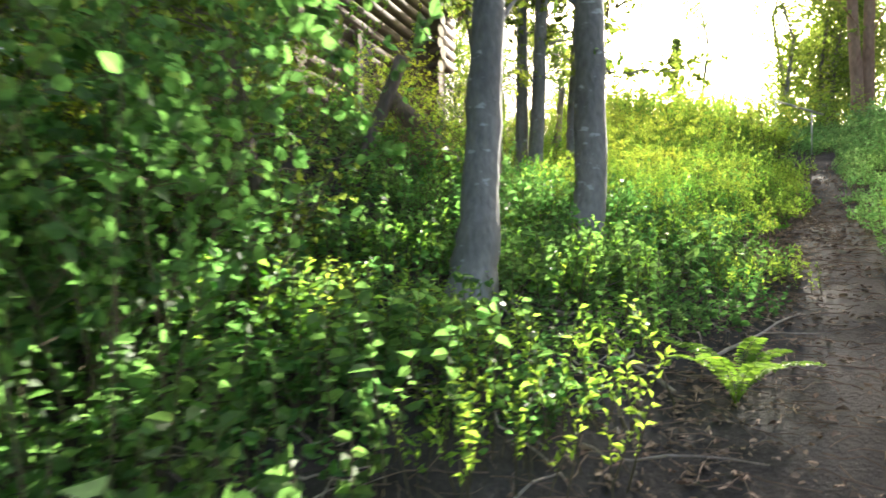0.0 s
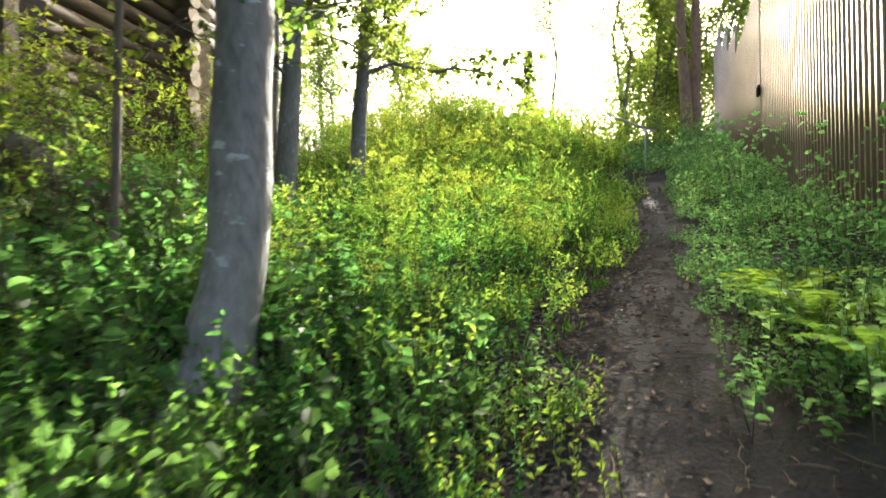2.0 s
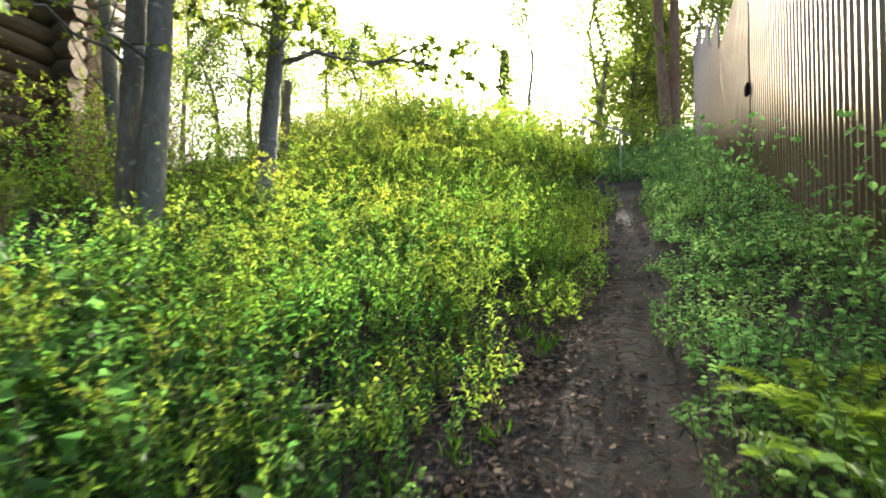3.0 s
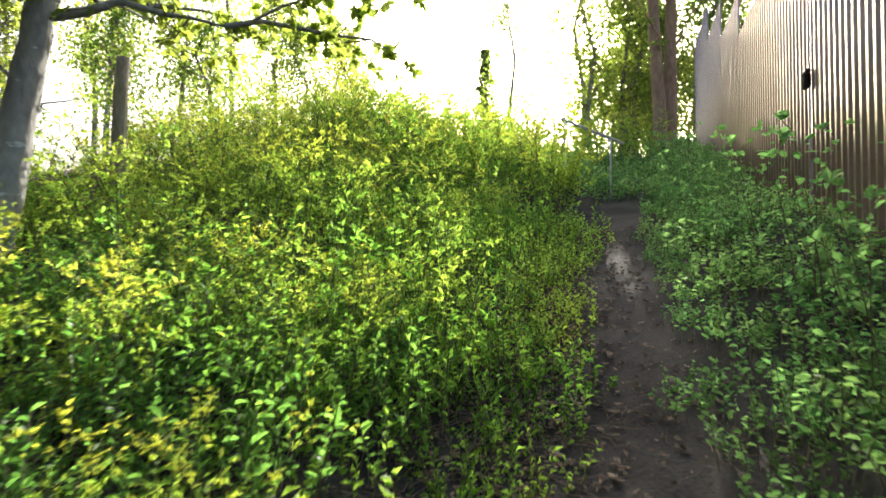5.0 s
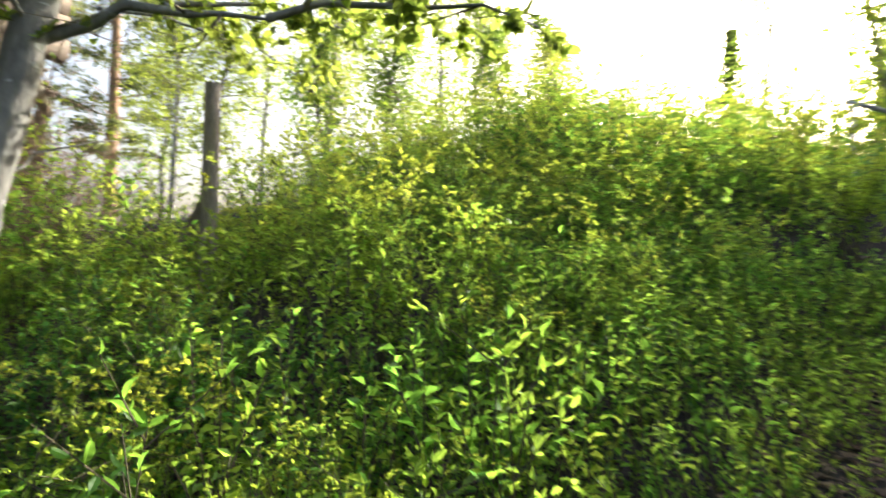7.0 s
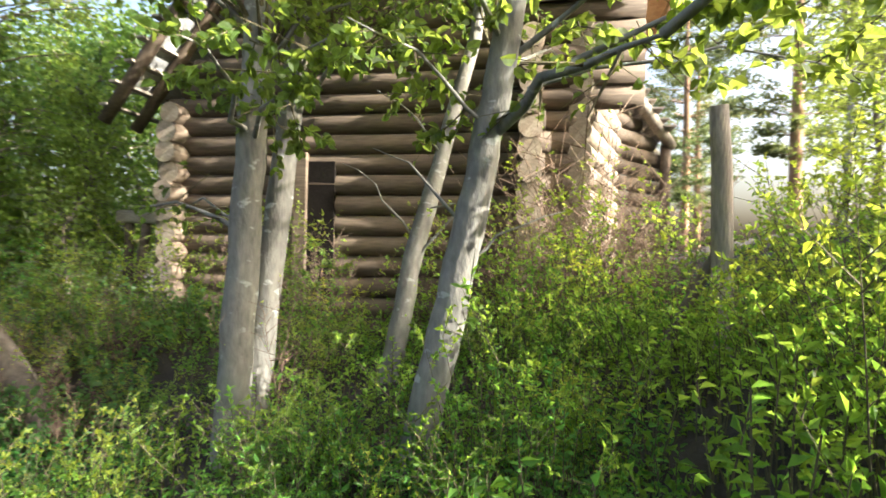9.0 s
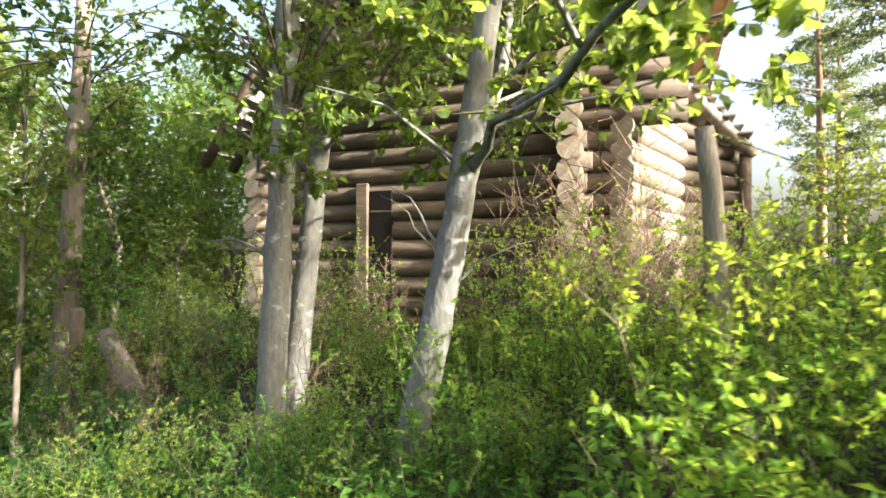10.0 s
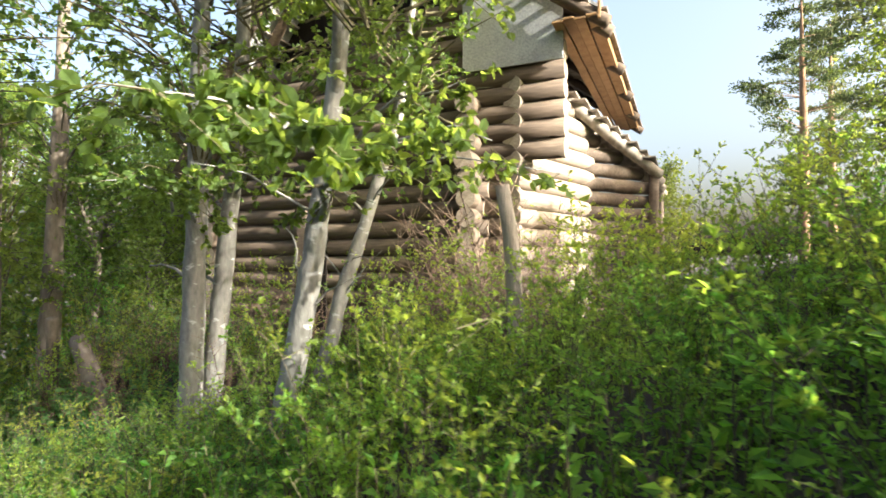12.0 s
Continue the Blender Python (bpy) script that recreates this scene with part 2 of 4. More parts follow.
def ground_z(x, y):
    s, v = sv(x, y)
    z = float(np.interp(s, S_TAB, Z_TAB)) + float(np.interp(v - path_v(s), V_TAB, B_TAB))
    p = Vector((x, y, 0)) - HOUSE
    hx, hy = p.dot(HX), p.dot(HY)
    dx, dy = max(-5.0 - hx, 0, hx - 2.5), max(-0.6 - hy, 0, hy - 7)
    w = max(0.0, 1 - math.hypot(dx, dy) / 2.5)
    w = w * w * (3 - 2 * w)
    z = z * (1 - w) + 3.1 * w
    near = math.hypot(x - 3, y - 6)
    if near < 25:
        z += 0.05 * noise.noise((x * 1.1, y * 1.1, 0)) + 0.02 * noise.noise((x * 4, y * 4, 3))
    return z


def make_ground():
    xs = np.concatenate([[-900, -300, -120, -60, -35], np.arange(-20, -6, 1.0), np.arange(-6, 12, 0.16), np.arange(12, 30, 1.0), [40, 70, 140, 320, 900]])
    ys = np.concatenate([[-900, -300, -120, -60, -30], np.arange(-14, -3, 1.0), np.arange(-3, 17, 0.16), np.arange(17, 40, 1.0), [50, 80, 150, 330, 900]])
    verts = [(x, y, ground_z(x, y)) for y in ys for x in xs]
    w = len(xs)
    faces = [(j * w + i, j * w + i + 1, (j + 1) * w + i + 1, (j + 1) * w + i) for j in range(len(ys) - 1) for i in range(w - 1)]
    me = bpy.data.meshes.new("ground")
    me.from_pydata(verts, [], faces)
    me.polygons.foreach_set("use_smooth", [True] * len(faces))
    ob = part("ground", me, M_SOIL)
    return tagged(ob, "dark trodden soil of a hillside with leaf litter", "ground", kind="structure")


make_ground()


# ---- log house: local x along the front wall, y away from it ----
house = thing("log_house", Matrix.Translation(HOUSE) @ Matrix.Rotation(math.atan2(HX.y, HX.x), 4, "Z"), "old log house of round weathered logs with a steep roof", "house")
COURSE = 0.232


def log_mesh(length, r, seed, bark):
    rn = random.Random(seed)
    so = Soup()
    n = max(2, int(length / 0.6))
    pts = [(length * i / n, rn.uniform(-0.008, 0.008), rn.uniform(-0.008, 0.008)) for i in range(n + 1)]
    so.tube(pts, [r * rn.uniform(0.97, 1.03) for _ in pts], 12)
    so.f.append([11 - k for k in range(12)])
    me = so.mesh("log", True)
    me.materials.append(bark)
    me.materials.append(M_LOGEND)
    for p in me.polygons:
        if len(p.vertices) == 12:
            p.material_index, p.use_smooth = 1, False
    return me


def put_log(length, r, seed, at, turn=0.0, bark=None, cache={}):
    bark = bark or M_LOG
    key = (round(length, 2), r, seed % 4, bark.name)
    if key not in cache:
        cache[key] = log_mesh(length, r, seed, bark)
    ob = part("log", cache[key], None, house)
    ob.location = at
    ob.rotation_euler = (0, 0, radians(turn))
    return ob


rnd = random.Random(3)
EAVE, RIDGE_X, RIDGE_Z, EAVE_L, EAVE_R = 2.6, -1.85, 6.6, -4.75, 1.65
for i in range(20):
    z = 0.12 + i * COURSE
    if z < 2.6:
        put_log(4.6 + 0.06 * (i % 2), 0.126, i, (-4.4, 0, z))
    else:
        x0, x1 = -4.35 + (z - 2.6) / 1.34, 1.2 - max(0.0, z - 4.0) / 0.9
        x0 = max(x0, -1.9) if z > 4.15 else x0
        put_log(x1 - x0, 0.124, i, (x0, 0, z))
for x, courses in ((-4.13, 11), (0.04, 14)):
    for i in range(courses):
        put_log(5.0, 0.126, i, (x, -0.33 + rnd.uniform(-0.05, 0.05), 0.235 + i * COURSE), 90)
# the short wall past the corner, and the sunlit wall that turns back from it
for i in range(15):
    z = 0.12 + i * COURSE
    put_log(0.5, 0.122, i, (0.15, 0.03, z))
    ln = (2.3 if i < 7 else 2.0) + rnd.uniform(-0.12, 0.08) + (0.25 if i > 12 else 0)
    # log colour is weathered pale, lightened further for the sun on this wall
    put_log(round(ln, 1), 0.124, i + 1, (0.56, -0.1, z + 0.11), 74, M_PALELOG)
for i in range(13):
    put_log(1.6, 0.12, i, (1.2, 2.2, 0.2 + i * COURSE), 120)
for i in range(12):
    put_log(4.6, 0.12, i, (-4.6, 5.0, 0.12 + i * COURSE))
# shade of attic gap and doorway as near-black sheets, sheet over the upper gable
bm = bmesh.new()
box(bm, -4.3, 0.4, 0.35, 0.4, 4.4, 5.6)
part("attic_shade", bm, M_DARK, house, "near-black sheet for the shade inside the open attic")
bm = bmesh.new()
box(bm, -0.05, 1.2, -0.17, -0.14, 3.68, 4.9, 0.004)
part("gable_sheet", bm, M_SLATE, house, "pale grey sheet nailed over the gable")
# slab just proud of the logs, painted dark for the shade in the opening
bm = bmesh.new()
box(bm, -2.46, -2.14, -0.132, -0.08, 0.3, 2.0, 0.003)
part("doorway_shade", bm, M_DARK, house, "near-black slab for the shade in the low door opening")
bm = bmesh.new()
box(bm, -2.635, -2.465, -0.165, -0.1, 0.3, 2.1, 0.012)
part("door_jamb", bm, M_LOG, house, "grey weathered jamb board")


EAVE_HIGH = 4.1


def slope_point(left, f, y, lift=0.0):
    x = EAVE_L + (RIDGE_X - EAVE_L) * f if left else EAVE_R + (RIDGE_X - EAVE_R) * f
    e = EAVE if left else EAVE_HIGH
    return Vector((x, y, e + (RIDGE_Z - e) * f + lift))


def beam(name, a, b, w, h, mat, parent, label="", round_=False):
    a, b = Vector(a), Vector(b)
    if round_:
        so = Soup()
        n = 6
        so.tube([a.lerp(b, i / n) for i in range(n + 1)], [w * (1 + 0.05 * math.sin(i * 2.1)) for i in range(n + 1)], 10)
        so.f.append([9 - k for k in range(10)])
        return part(name, so.mesh(name, True), mat, parent, label)
    bm = bmesh.new()
    d = b - a
    m = Matrix.Translation((a + b) / 2) @ d.to_track_quat("X", "Z").to_matrix().to_4x4()
    ln = d.length / 2
    box(bm, -ln, ln, -w / 2, w / 2, -h / 2, h / 2, min(w, h) * 0.12, m=m)
    return part(name, bm, mat, parent, label)


for left in (True, False):
    for y in ((-0.5 if left else -0.3), 0.0, 1.4, 2.8, 4.2, 5.4):
        beam("rafter", slope_point(left, -0.02, y, -0.1), slope_point(left, 1.0, y, -0.1), 0.075, 0.1, M_LOG, house, round_=True)
    n = 17
    for i in range(n + 1):
        f = i / n
        beam("roof_batten", slope_point(left, f, (-0.64 if left else -0.4) + rnd.uniform(-0.06, 0.06)), slope_point(left, f, 5.6), 0.1 if left else 0.13, 0.03, M_OLDBOARD, house)
    bm = bmesh.new()
    lo, hi = (0.04, 1.0) if left else (0.0, 1.0)
    y0 = -0.3 if left else -0.2
    q = [slope_point(left, lo, y0, 0.05), slope_point(left, lo, 5.6, 0.05), slope_point(left, hi, 5.6, 0.05), slope_point(left, hi, y0, 0.05)]
    vs = [bm.verts.new(p) for p in q] + [bm.verts.new(p + Vector((0, 0, 0.04))) for p in q]
    for f4 in ((0, 1, 2, 3), (7, 6, 5, 4), (0, 4, 5, 1), (1, 5, 6, 2), (2, 6, 7, 3), (3, 7, 4, 0)):
        bm.faces.new([vs[j] for j in f4])
    part("roofing", bm, M_SLATE, house, "grey roofing sheets on the steep slope")
for i in range(4):
    x0 = 1.12 + 0.125 * i
    bm = bmesh.new()
    box(bm, x0, x0 + 0.118, -0.4, 5.4, 4.0 + 0.02 * (i % 2), 4.025 + 0.02 * (i % 2), 0.004)
    part("soffit_board", bm, M_BOARD, house, "brown planed soffit board")
bm = bmesh.new()
box(bm, 1.62, 1.65, -0.4, 5.4, 3.98, 4.2, 0.004)
part("fascia_board", bm, M_BOARD, house, "brown fascia board under the eave")
# props and platform at the far corner
beam("platform_beam", (-5.1, 0.1, 1.35), (-4.2, 0.1, 1.35), 0.16, 0.16, M_OLDBOARD, house)
for x, lean in ((-4.95, 0.0), (-4.7, -0.2)):
    beam("prop", (x + lean, 0.1, -0.1), (x, 0.1, 1.3), 0.06, 0.1, M_LOG, house, "dark upright prop", True)

# lean-to past the sunlit wall
LEAN = Vector((-1.0, 12.05, 0))
lean_to = thing("lean_to", Matrix.Translation((LEAN.x, LEAN.y, ground_z(LEAN.x, LEAN.y))), "low lean-to with log rafters and a pale board roof", "shed")
base_z = ground_z(LEAN.x, LEAN.y)


def lean_point(a, b, lift=0.0):
    """a: down the slope from the house, b: away from the viewer."""
    return Vector((-0.85 * a - 0.9 * b, 1.62 * a + 0.43 * b, 6.72 - 0.85 * a - base_z + lift))


for b in (0.0, 1.0, 2.0, 3.0):
    beam("rafter", lean_point(-0.1, b, -0.1), lean_point(1.05, b, -0.1), 0.09, 0.1, M_OLDBOARD, lean_to, "pale barkless log rafter" if b == 0 else "", True)
for i in range(9):
    a = i / 9
    beam("roof_board", lean_point(a + 0.05, -0.25 + rnd.uniform(-0.08, 0.08), 0.02), lean_point(a + 0.05, 3.3, 0.02), 0.19, 0.03, M_OLDBOARD, lean_to)
for b in (0.1, 3.0):
    p = lean_point(0.98, b, -0.15)
    beam("corner_post", (p.x, p.y, -1.2), p, 0.08, 0.1, M_LOG, lean_to, "", True)
for i in range(15):
    p = lean_point(0.02, 0.4)
    q = lean_point(min(0.95, (3.3 - 0.22 * i) / 0.85), 0.4)
    beam("wall_log", (p.x, p.y, 0.0 + i * 0.22), (q.x, q.y, 0.0 + i * 0.22), 0.11, 0.1, M_LOG, lean_to, "", True)

# ---- fence ----
fx, fy = xy(12.0, -1.28)
fence = thing("metal_fence", Matrix.Translation((fx, fy, 0)), "tall dark brown profiled steel fence with stepped panels", "fence")
V_FENCE = -1.28


def fence_point(s, dv, z):
    x, y = xy(s, V_FENCE - dv)
    return (x - fx, y - fy, z)


SHEETS = [(5.4, 7.5, 4.55), (7.5, 9.6, 5.1), (9.6, 11.55, 5.65), (11.62, 14.8, 6.25), (14.8, 16.5, 6.85), (16.5, 18.3, 7.5), (18.3, 20.7, 8.25)]
for s0, s1, zt in SHEETS:
    so, row = Soup(), []
    n = int(round((s1 - s0) / 0.115))
    for i in range(n):
        s = s0 + (s1 - s0) * i / n
        for e, dv in ((0.0, 0.0), (0.030, 0.0), (0.042, 0.028), (0.1, 0.028), (0.112, 0.0)):
            zb = float(np.interp(s, S_TAB, Z_TAB)) + 0.3
            row += [fence_point(s + e, dv, zb), fence_point(s + e, dv, zt)]
    so.add(row, [[2 * i, 2 * i + 2, 2 * i + 3, 2 * i + 1] for i in range(len(row) // 2 - 1)])
    sheet = part("steel_sheet", so.mesh("steel_sheet"), M_FENCE, fence)
    mod = sheet.modifiers.new("thickness", "SOLIDIFY")
    mod.thickness = 0.002
for s in (7.5, 9.6, 11.585, 14.8, 16.5, 18.3, 20.72):
    zb = float(np.interp(s, S_TAB, Z_TAB)) + 0.2
    zt = 3.0 + float(np.interp(s, S_TAB, Z_TAB)) - 0.3
    beam("fence_post", fence_point(s, 0.07, zb), fence_point(s, 0.07, zt), 0.06, 0.06, M_STEEL if s > 20 else M_DARK, fence)
for s0, s1, zt in SHEETS:
    for dz in (0.25, 1.7):
        zz = float(np.interp((s0 + s1) / 2, S_TAB, Z_TAB)) + 0.45 + dz
        beam("fence_rail", fence_point(s0, 0.06, zz), fence_point(s1, 0.06, zz), 0.04, 0.03, M_DARK, fence)
bm = bmesh.new()
box(bm, -0.05, 0.05, -0.02, 0.03, -0.07, 0.05, 0.012)
box(bm, -0.07, 0.09, -0.015, 0.02, 0.05, 0.08, 0.008)
latch = part("padlock", bm, M_DARK, fence, "black padlock on a hasp")
latch.location = fence_point(11.55, -0.03, 4.6)
latch.rotation_euler = (0, 0, math.atan2(0.8, 0.6))

# ---- handrail, post ----
rail = thing("handrail", Matrix.Translation((9.4, 13.85, ground_z(9.4, 13.85))), "pale grey steel pipe handrail beside the path", "handrail")
rz = ground_z(9.4, 13.85)
rail_a, rail_b = Vector((8.55, 13.6, 5.62)), Vector((10.12, 14.0, 5.36))
org = Vector((9.4, 13.85, rz))
beam("rail_pipe", rail_a - org, rail_b - org, 0.028, 0, M_STEEL, rail, "", True)
for f in (0.05, 0.78):
    p = rail_a.lerp(rail_b, f) - org
    beam("upright", (p.x, p.y, ground_z(p.x + 9.4, p.y + 13.85) - rz - 0.1), p, 0.022, 0, M_STEEL, rail, "", True)

post_z = ground_z(2.36, 10.78)
post = thing("wooden_post", Matrix.Translation((2.36, 10.78, post_z)), "weathered grey wooden post with a diagonal prop", "post")
pole = Soup()
pole.tube([(0, 0, -0.1), (0.02, -0.03, 0.5), (0.05, -0.08, 1.2), (0.09, -0.15, 4.98 - post_z)], [0.068, 0.066, 0.06, 0.055], 10)
part("pole", pole.mesh("pole", True), M_POST, post)
beam("prop", (-0.35, -0.25, -0.1), (0.02, -0.03, 0.75), 0.035, 0, M_BARK_DARK, post, "dark half-rotten prop", True)


# ---- trees ----
def trunk_mesh(pts, radii, sides=12, seed=0):
    so = Soup()
    rn = random.Random(seed)
    p2, r2 = [], []
    for i in range(len(pts) - 1):
        for k in range(5):
            f = k / 5
            p2.append(Vector(pts[i]).lerp(Vector(pts[i + 1]), f) + Vector((rn.uniform(-1, 1), rn.uniform(-1, 1), 0)) * radii[i] * 0.07)
            r2.append((radii[i] * (1 - f) + radii[i + 1] * f) * rn.uniform(0.95, 1.06))
    p2.append(Vector(pts[-1]))
    r2.append(radii[-1])
    so.tube(p2, r2, sides)
    return so.mesh("trunk", True)


def spray(lv, st, p0, p1, rng, leaf, n, spread=0.22, droop=0.0, cheap=False, width=0.7):
    """A twig with side twigs and leaves round it."""
    p0, p1 = np.array(p0, float), np.array(p1, float)
    d = p1 - p0
    ln = np.linalg.norm(d)
    at, way = [], []
    k = max(3, int(ln / 0.12))
    for i in range(k):
        f = (i + rng.uniform()) / k
        q = p0 + d * f
        e = rng.normal(size=3) * (1, 1, 0.45) + d / ln * 0.5
        e = e / np.linalg.norm(e) * spread * rng.uniform(0.5, 1.5)
        e[2] -= droop * 0.3
        st.tube([q, q + e], [0.004, 0.0015], 3, False)
        m = max(1, n // k)
        fs = rng.uniform(0.15, 1.0, m)[:, None]
        at.append(q + e * fs)
        way.append(e / np.linalg.norm(e) * 0.4 + rng.normal(size=(m, 3)) * 0.6 + (0, 0, -0.1))
    at, way = np.concatenate(at), np.concatenate(way)
    lv.leaves(at, way, leaf * rng.uniform(0.6, 1.25, len(at)), width, rng, cheap=cheap)


def limb_points(a, b, rng, sag=0.1):
    a, b = np.array(a, float), np.array(b, float)
    ln = np.linalg.norm(b - a)
    return [a + (b - a) * f + rng.normal(size=3) * ln * 0.025 * (0 < f < 1) + (0, 0, ln * sag * math.sin(math.pi * f)) for f in np.linspace(0, 1, 6)]


def broadleaf(foot, pts, radii, limbs, label, seed, crown=None, mat=None, leaf=0.07, leafmat=None, name="tree"):
    """pts from the foot up; limbs: (from, to, radius, leaves); crown: (centre, radius, height, sprays)."""
    rng = np.random.default_rng(seed)
    foot = Vector(foot)
    t = thing(name, Matrix.Translation(foot), label, "tree")
    part("trunk", trunk_mesh([tuple(Vector(p) - foot) for p in pts], radii, 14, seed), mat or M_BARK, t)
    lv, tw = Soup(), Soup()
    for a, b, r, n in limbs:
        lp = limb_points(np.array(a) - np.array(foot), np.array(b) - np.array(foot), rng)
        so = Soup()
        so.tube(lp, [r * (1 - 0.8 * k / 5) for k in range(6)], 7)
        part("limb", so.mesh("limb", True), mat or M_BARK, t)
        for k in range(1, 5):
            if n:
                e = rng.normal(size=3) * (1, 1, 0.35)
                e = e / np.linalg.norm(e) * np.linalg.norm(lp[5] - lp[0]) * 0.28
                tw.tube([lp[k], lp[k] + e], [r * 0.3, 0.003], 4, False)
                spray(lv, tw, lp[k], lp[k] + e, rng, leaf, n // 6, droop=0.2)
        if n:
            spray(lv, tw, lp[2], lp[5], rng, leaf, n // 3, droop=0.2)
    if crown:
        c, rad, hh, sprays = crown
        c = np.array(c) - np.array(foot)
        for i in range(sprays):
            z = rng.uniform(-1, 1)
            a = rng.uniform(0, 6.28)
            w = math.sqrt(max(0.05, 1 - z * z)) * rad * rng.uniform(0.35, 1.0)
            p1 = c + (math.cos(a) * w, math.sin(a) * w, z * hh)
            p0 = c + (0, 0, z * hh - 0.35) + (p1 - c) * (0.25, 0.25, 0)
            tw.tube([p0, (p0 + p1) / 2 + (0, 0, 0.05), p1], [0.014, 0.009, 0.003], 4, False)
            spray(lv, tw, (p0 + p1) / 2, p1, rng, leaf, 34, 0.3, 0.3)
    if lv.n:
        tagged(part("twig", tw.mesh("twig"), M_TWIG, t), kind="stuff")
        part("crown", lv.mesh("crown"), leafmat or M_CROWN, t)
    return t


broadleaf((0.20, 3.4, 1.5), [(0.16, 3.38, 1.35), (0.21, 3.5, 1.8), (0.25, 3.62, 2.3), (0.28, 3.71, 3.0), (0.33, 3.8, 4.0), (0.4, 3.9, 6.5), (0.5, 4.0, 9.0)], [0.19, 0.145, 0.13, 0.122, 0.11, 0.08, 0.04],
          [((0.28, 3.72, 3.05), (0.62, 4.15, 3.75), 0.035, 0), ((0.3, 3.75, 3.5), (-0.6, 4.4, 4.3), 0.03, 160), ((0.33, 3.8, 4.2), (0.9, 3.2, 4.9), 0.03, 120)],
          "grey-barked tree trunk with pale lichen patches", 1, ((0.4, 3.9, 6.8), 1.9, 1.9, 110))
broadleaf((1.2, 4.5, 1.6), [(1.12, 4.4, 1.45), (1.24, 4.56, 1.8), (1.3, 4.68, 2.2), (1.33, 4.78, 3.0), (1.34, 4.86, 4.0), (1.36, 5.0, 6.5), (1.4, 5.1, 9.5)], [0.22, 0.165, 0.142, 0.135, 0.128, 0.09, 0.04],
          [((1.34, 4.85, 3.9), (0.6, 5.5, 4.9), 0.035, 160), ((1.35, 4.9, 4.4), (2.1, 5.4, 5.2), 0.03, 140), ((1.33, 4.82, 3.3), (1.75, 5.2, 3.7), 0.012, 60)],
          "large grey tree trunk with knots and a dark bark seam", 2, ((1.4, 5.0, 7.2), 2.1, 2.0, 120))
broadleaf((1.38, 7.82, 2.7), [(1.36, 7.8, 2.4), (1.39, 7.83, 2.9), (1.44, 7.89, 4.0), (1.48, 7.94, 5.0), (1.53, 7.98, 6.0), (1.6, 8.1, 9.5)], [0.14, 0.108, 0.1, 0.094, 0.085, 0.03],
          [((1.45, 7.9, 4.15), (0.7, 7.1, 4.35), 0.02, 60), ((1.48, 7.93, 4.8), (2.5, 7.7, 5.0), 0.02, 200), ((1.47, 7.93, 4.7), (2.6, 8.35, 5.05), 0.018, 240), ((1.5, 7.95, 5.2), (2.1, 8.6, 5.5), 0.02, 160), ((1.5, 7.95, 5.4), (1.4, 6.9, 5.9), 0.025, 200)],
          "slender grey trunk of a twin-stemmed tree", 3, ((1.6, 8.0, 7.4), 2.1, 1.8, 190))
broadleaf((1.2, 7.93, 2.7), [(1.22, 7.88, 2.4), (1.2, 7.95, 2.9), (1.22, 8.06, 4.0), (1.24, 8.16, 5.0), (1.26, 8.25, 6.0), (1.3, 8.4, 9.0)], [0.13, 0.1, 0.09, 0.083, 0.075, 0.03],
          [((1.22, 8.06, 4.15), (0.5, 7.2, 4.35), 0.018, 0), ((1.24, 8.16, 5.0), (1.9, 8.9, 5.4), 0.02, 200), ((1.24, 8.16, 4.8), (0.8, 7.4, 5.3), 0.018, 180), ((1.24, 8.16, 5.2), (0.6, 8.7, 6.0), 0.02, 150)],
          "second slender grey stem of a twin-stemmed tree", 4, ((1.0, 8.5, 7.6), 2.1, 1.8, 180))
alder = broadleaf((2.17, 8.88, 2.7), [(2.16, 8.76, 2.4), (2.18, 8.86, 2.85), (2.22, 8.99, 3.5), (2.26, 9.09, 4.0), (2.3, 9.18, 4.5), (2.34, 9.26, 5.0), (2.42, 9.4, 6.0), (2.5, 9.7, 9.0)], [0.15, 0.112, 0.1, 0.096, 0.09, 0.082, 0.065, 0.03],
                  [((2.33, 9.24, 4.72), (3.4, 9.5, 4.9), 0.04, 40), ((3.4, 9.5, 4.9), (4.8, 9.6, 4.85), 0.024, 420), ((2.9, 9.4, 4.95), (3.7, 10.4, 5.05), 0.016, 260),
                   ((3.6, 9.52, 4.98), (4.6, 8.95, 5.05), 0.014, 220), ((2.33, 9.28, 5.1), (3.0, 10.3, 5.6), 0.02, 260), ((2.33, 9.26, 5.0), (1.4, 10.2, 5.5), 0.018, 120),
                   ((2.33, 9.3, 5.2), (2.9, 8.7, 5.45), 0.02, 260), ((2.27, 9.12, 4.2), (1.5, 8.7, 4.75), 0.012, 0), ((2.27, 9.09, 4.0), (2.5, 9.6, 4.3), 0.01, 0), ((2.6, 9.32, 4.9), (3.2, 10.9, 4.95), 0.014, 220),
                   ((2.33, 9.22, 4.75), (2.7, 8.4, 5.1), 0.014, 200), ((2.33, 9.35, 5.6), (4.2, 9.9, 7.2), 0.04, 200)],
                  "leaning grey alder with a long leafy side branch", 5, ((3.0, 9.7, 7.75), 2.4, 1.5, 170), leaf=0.072)
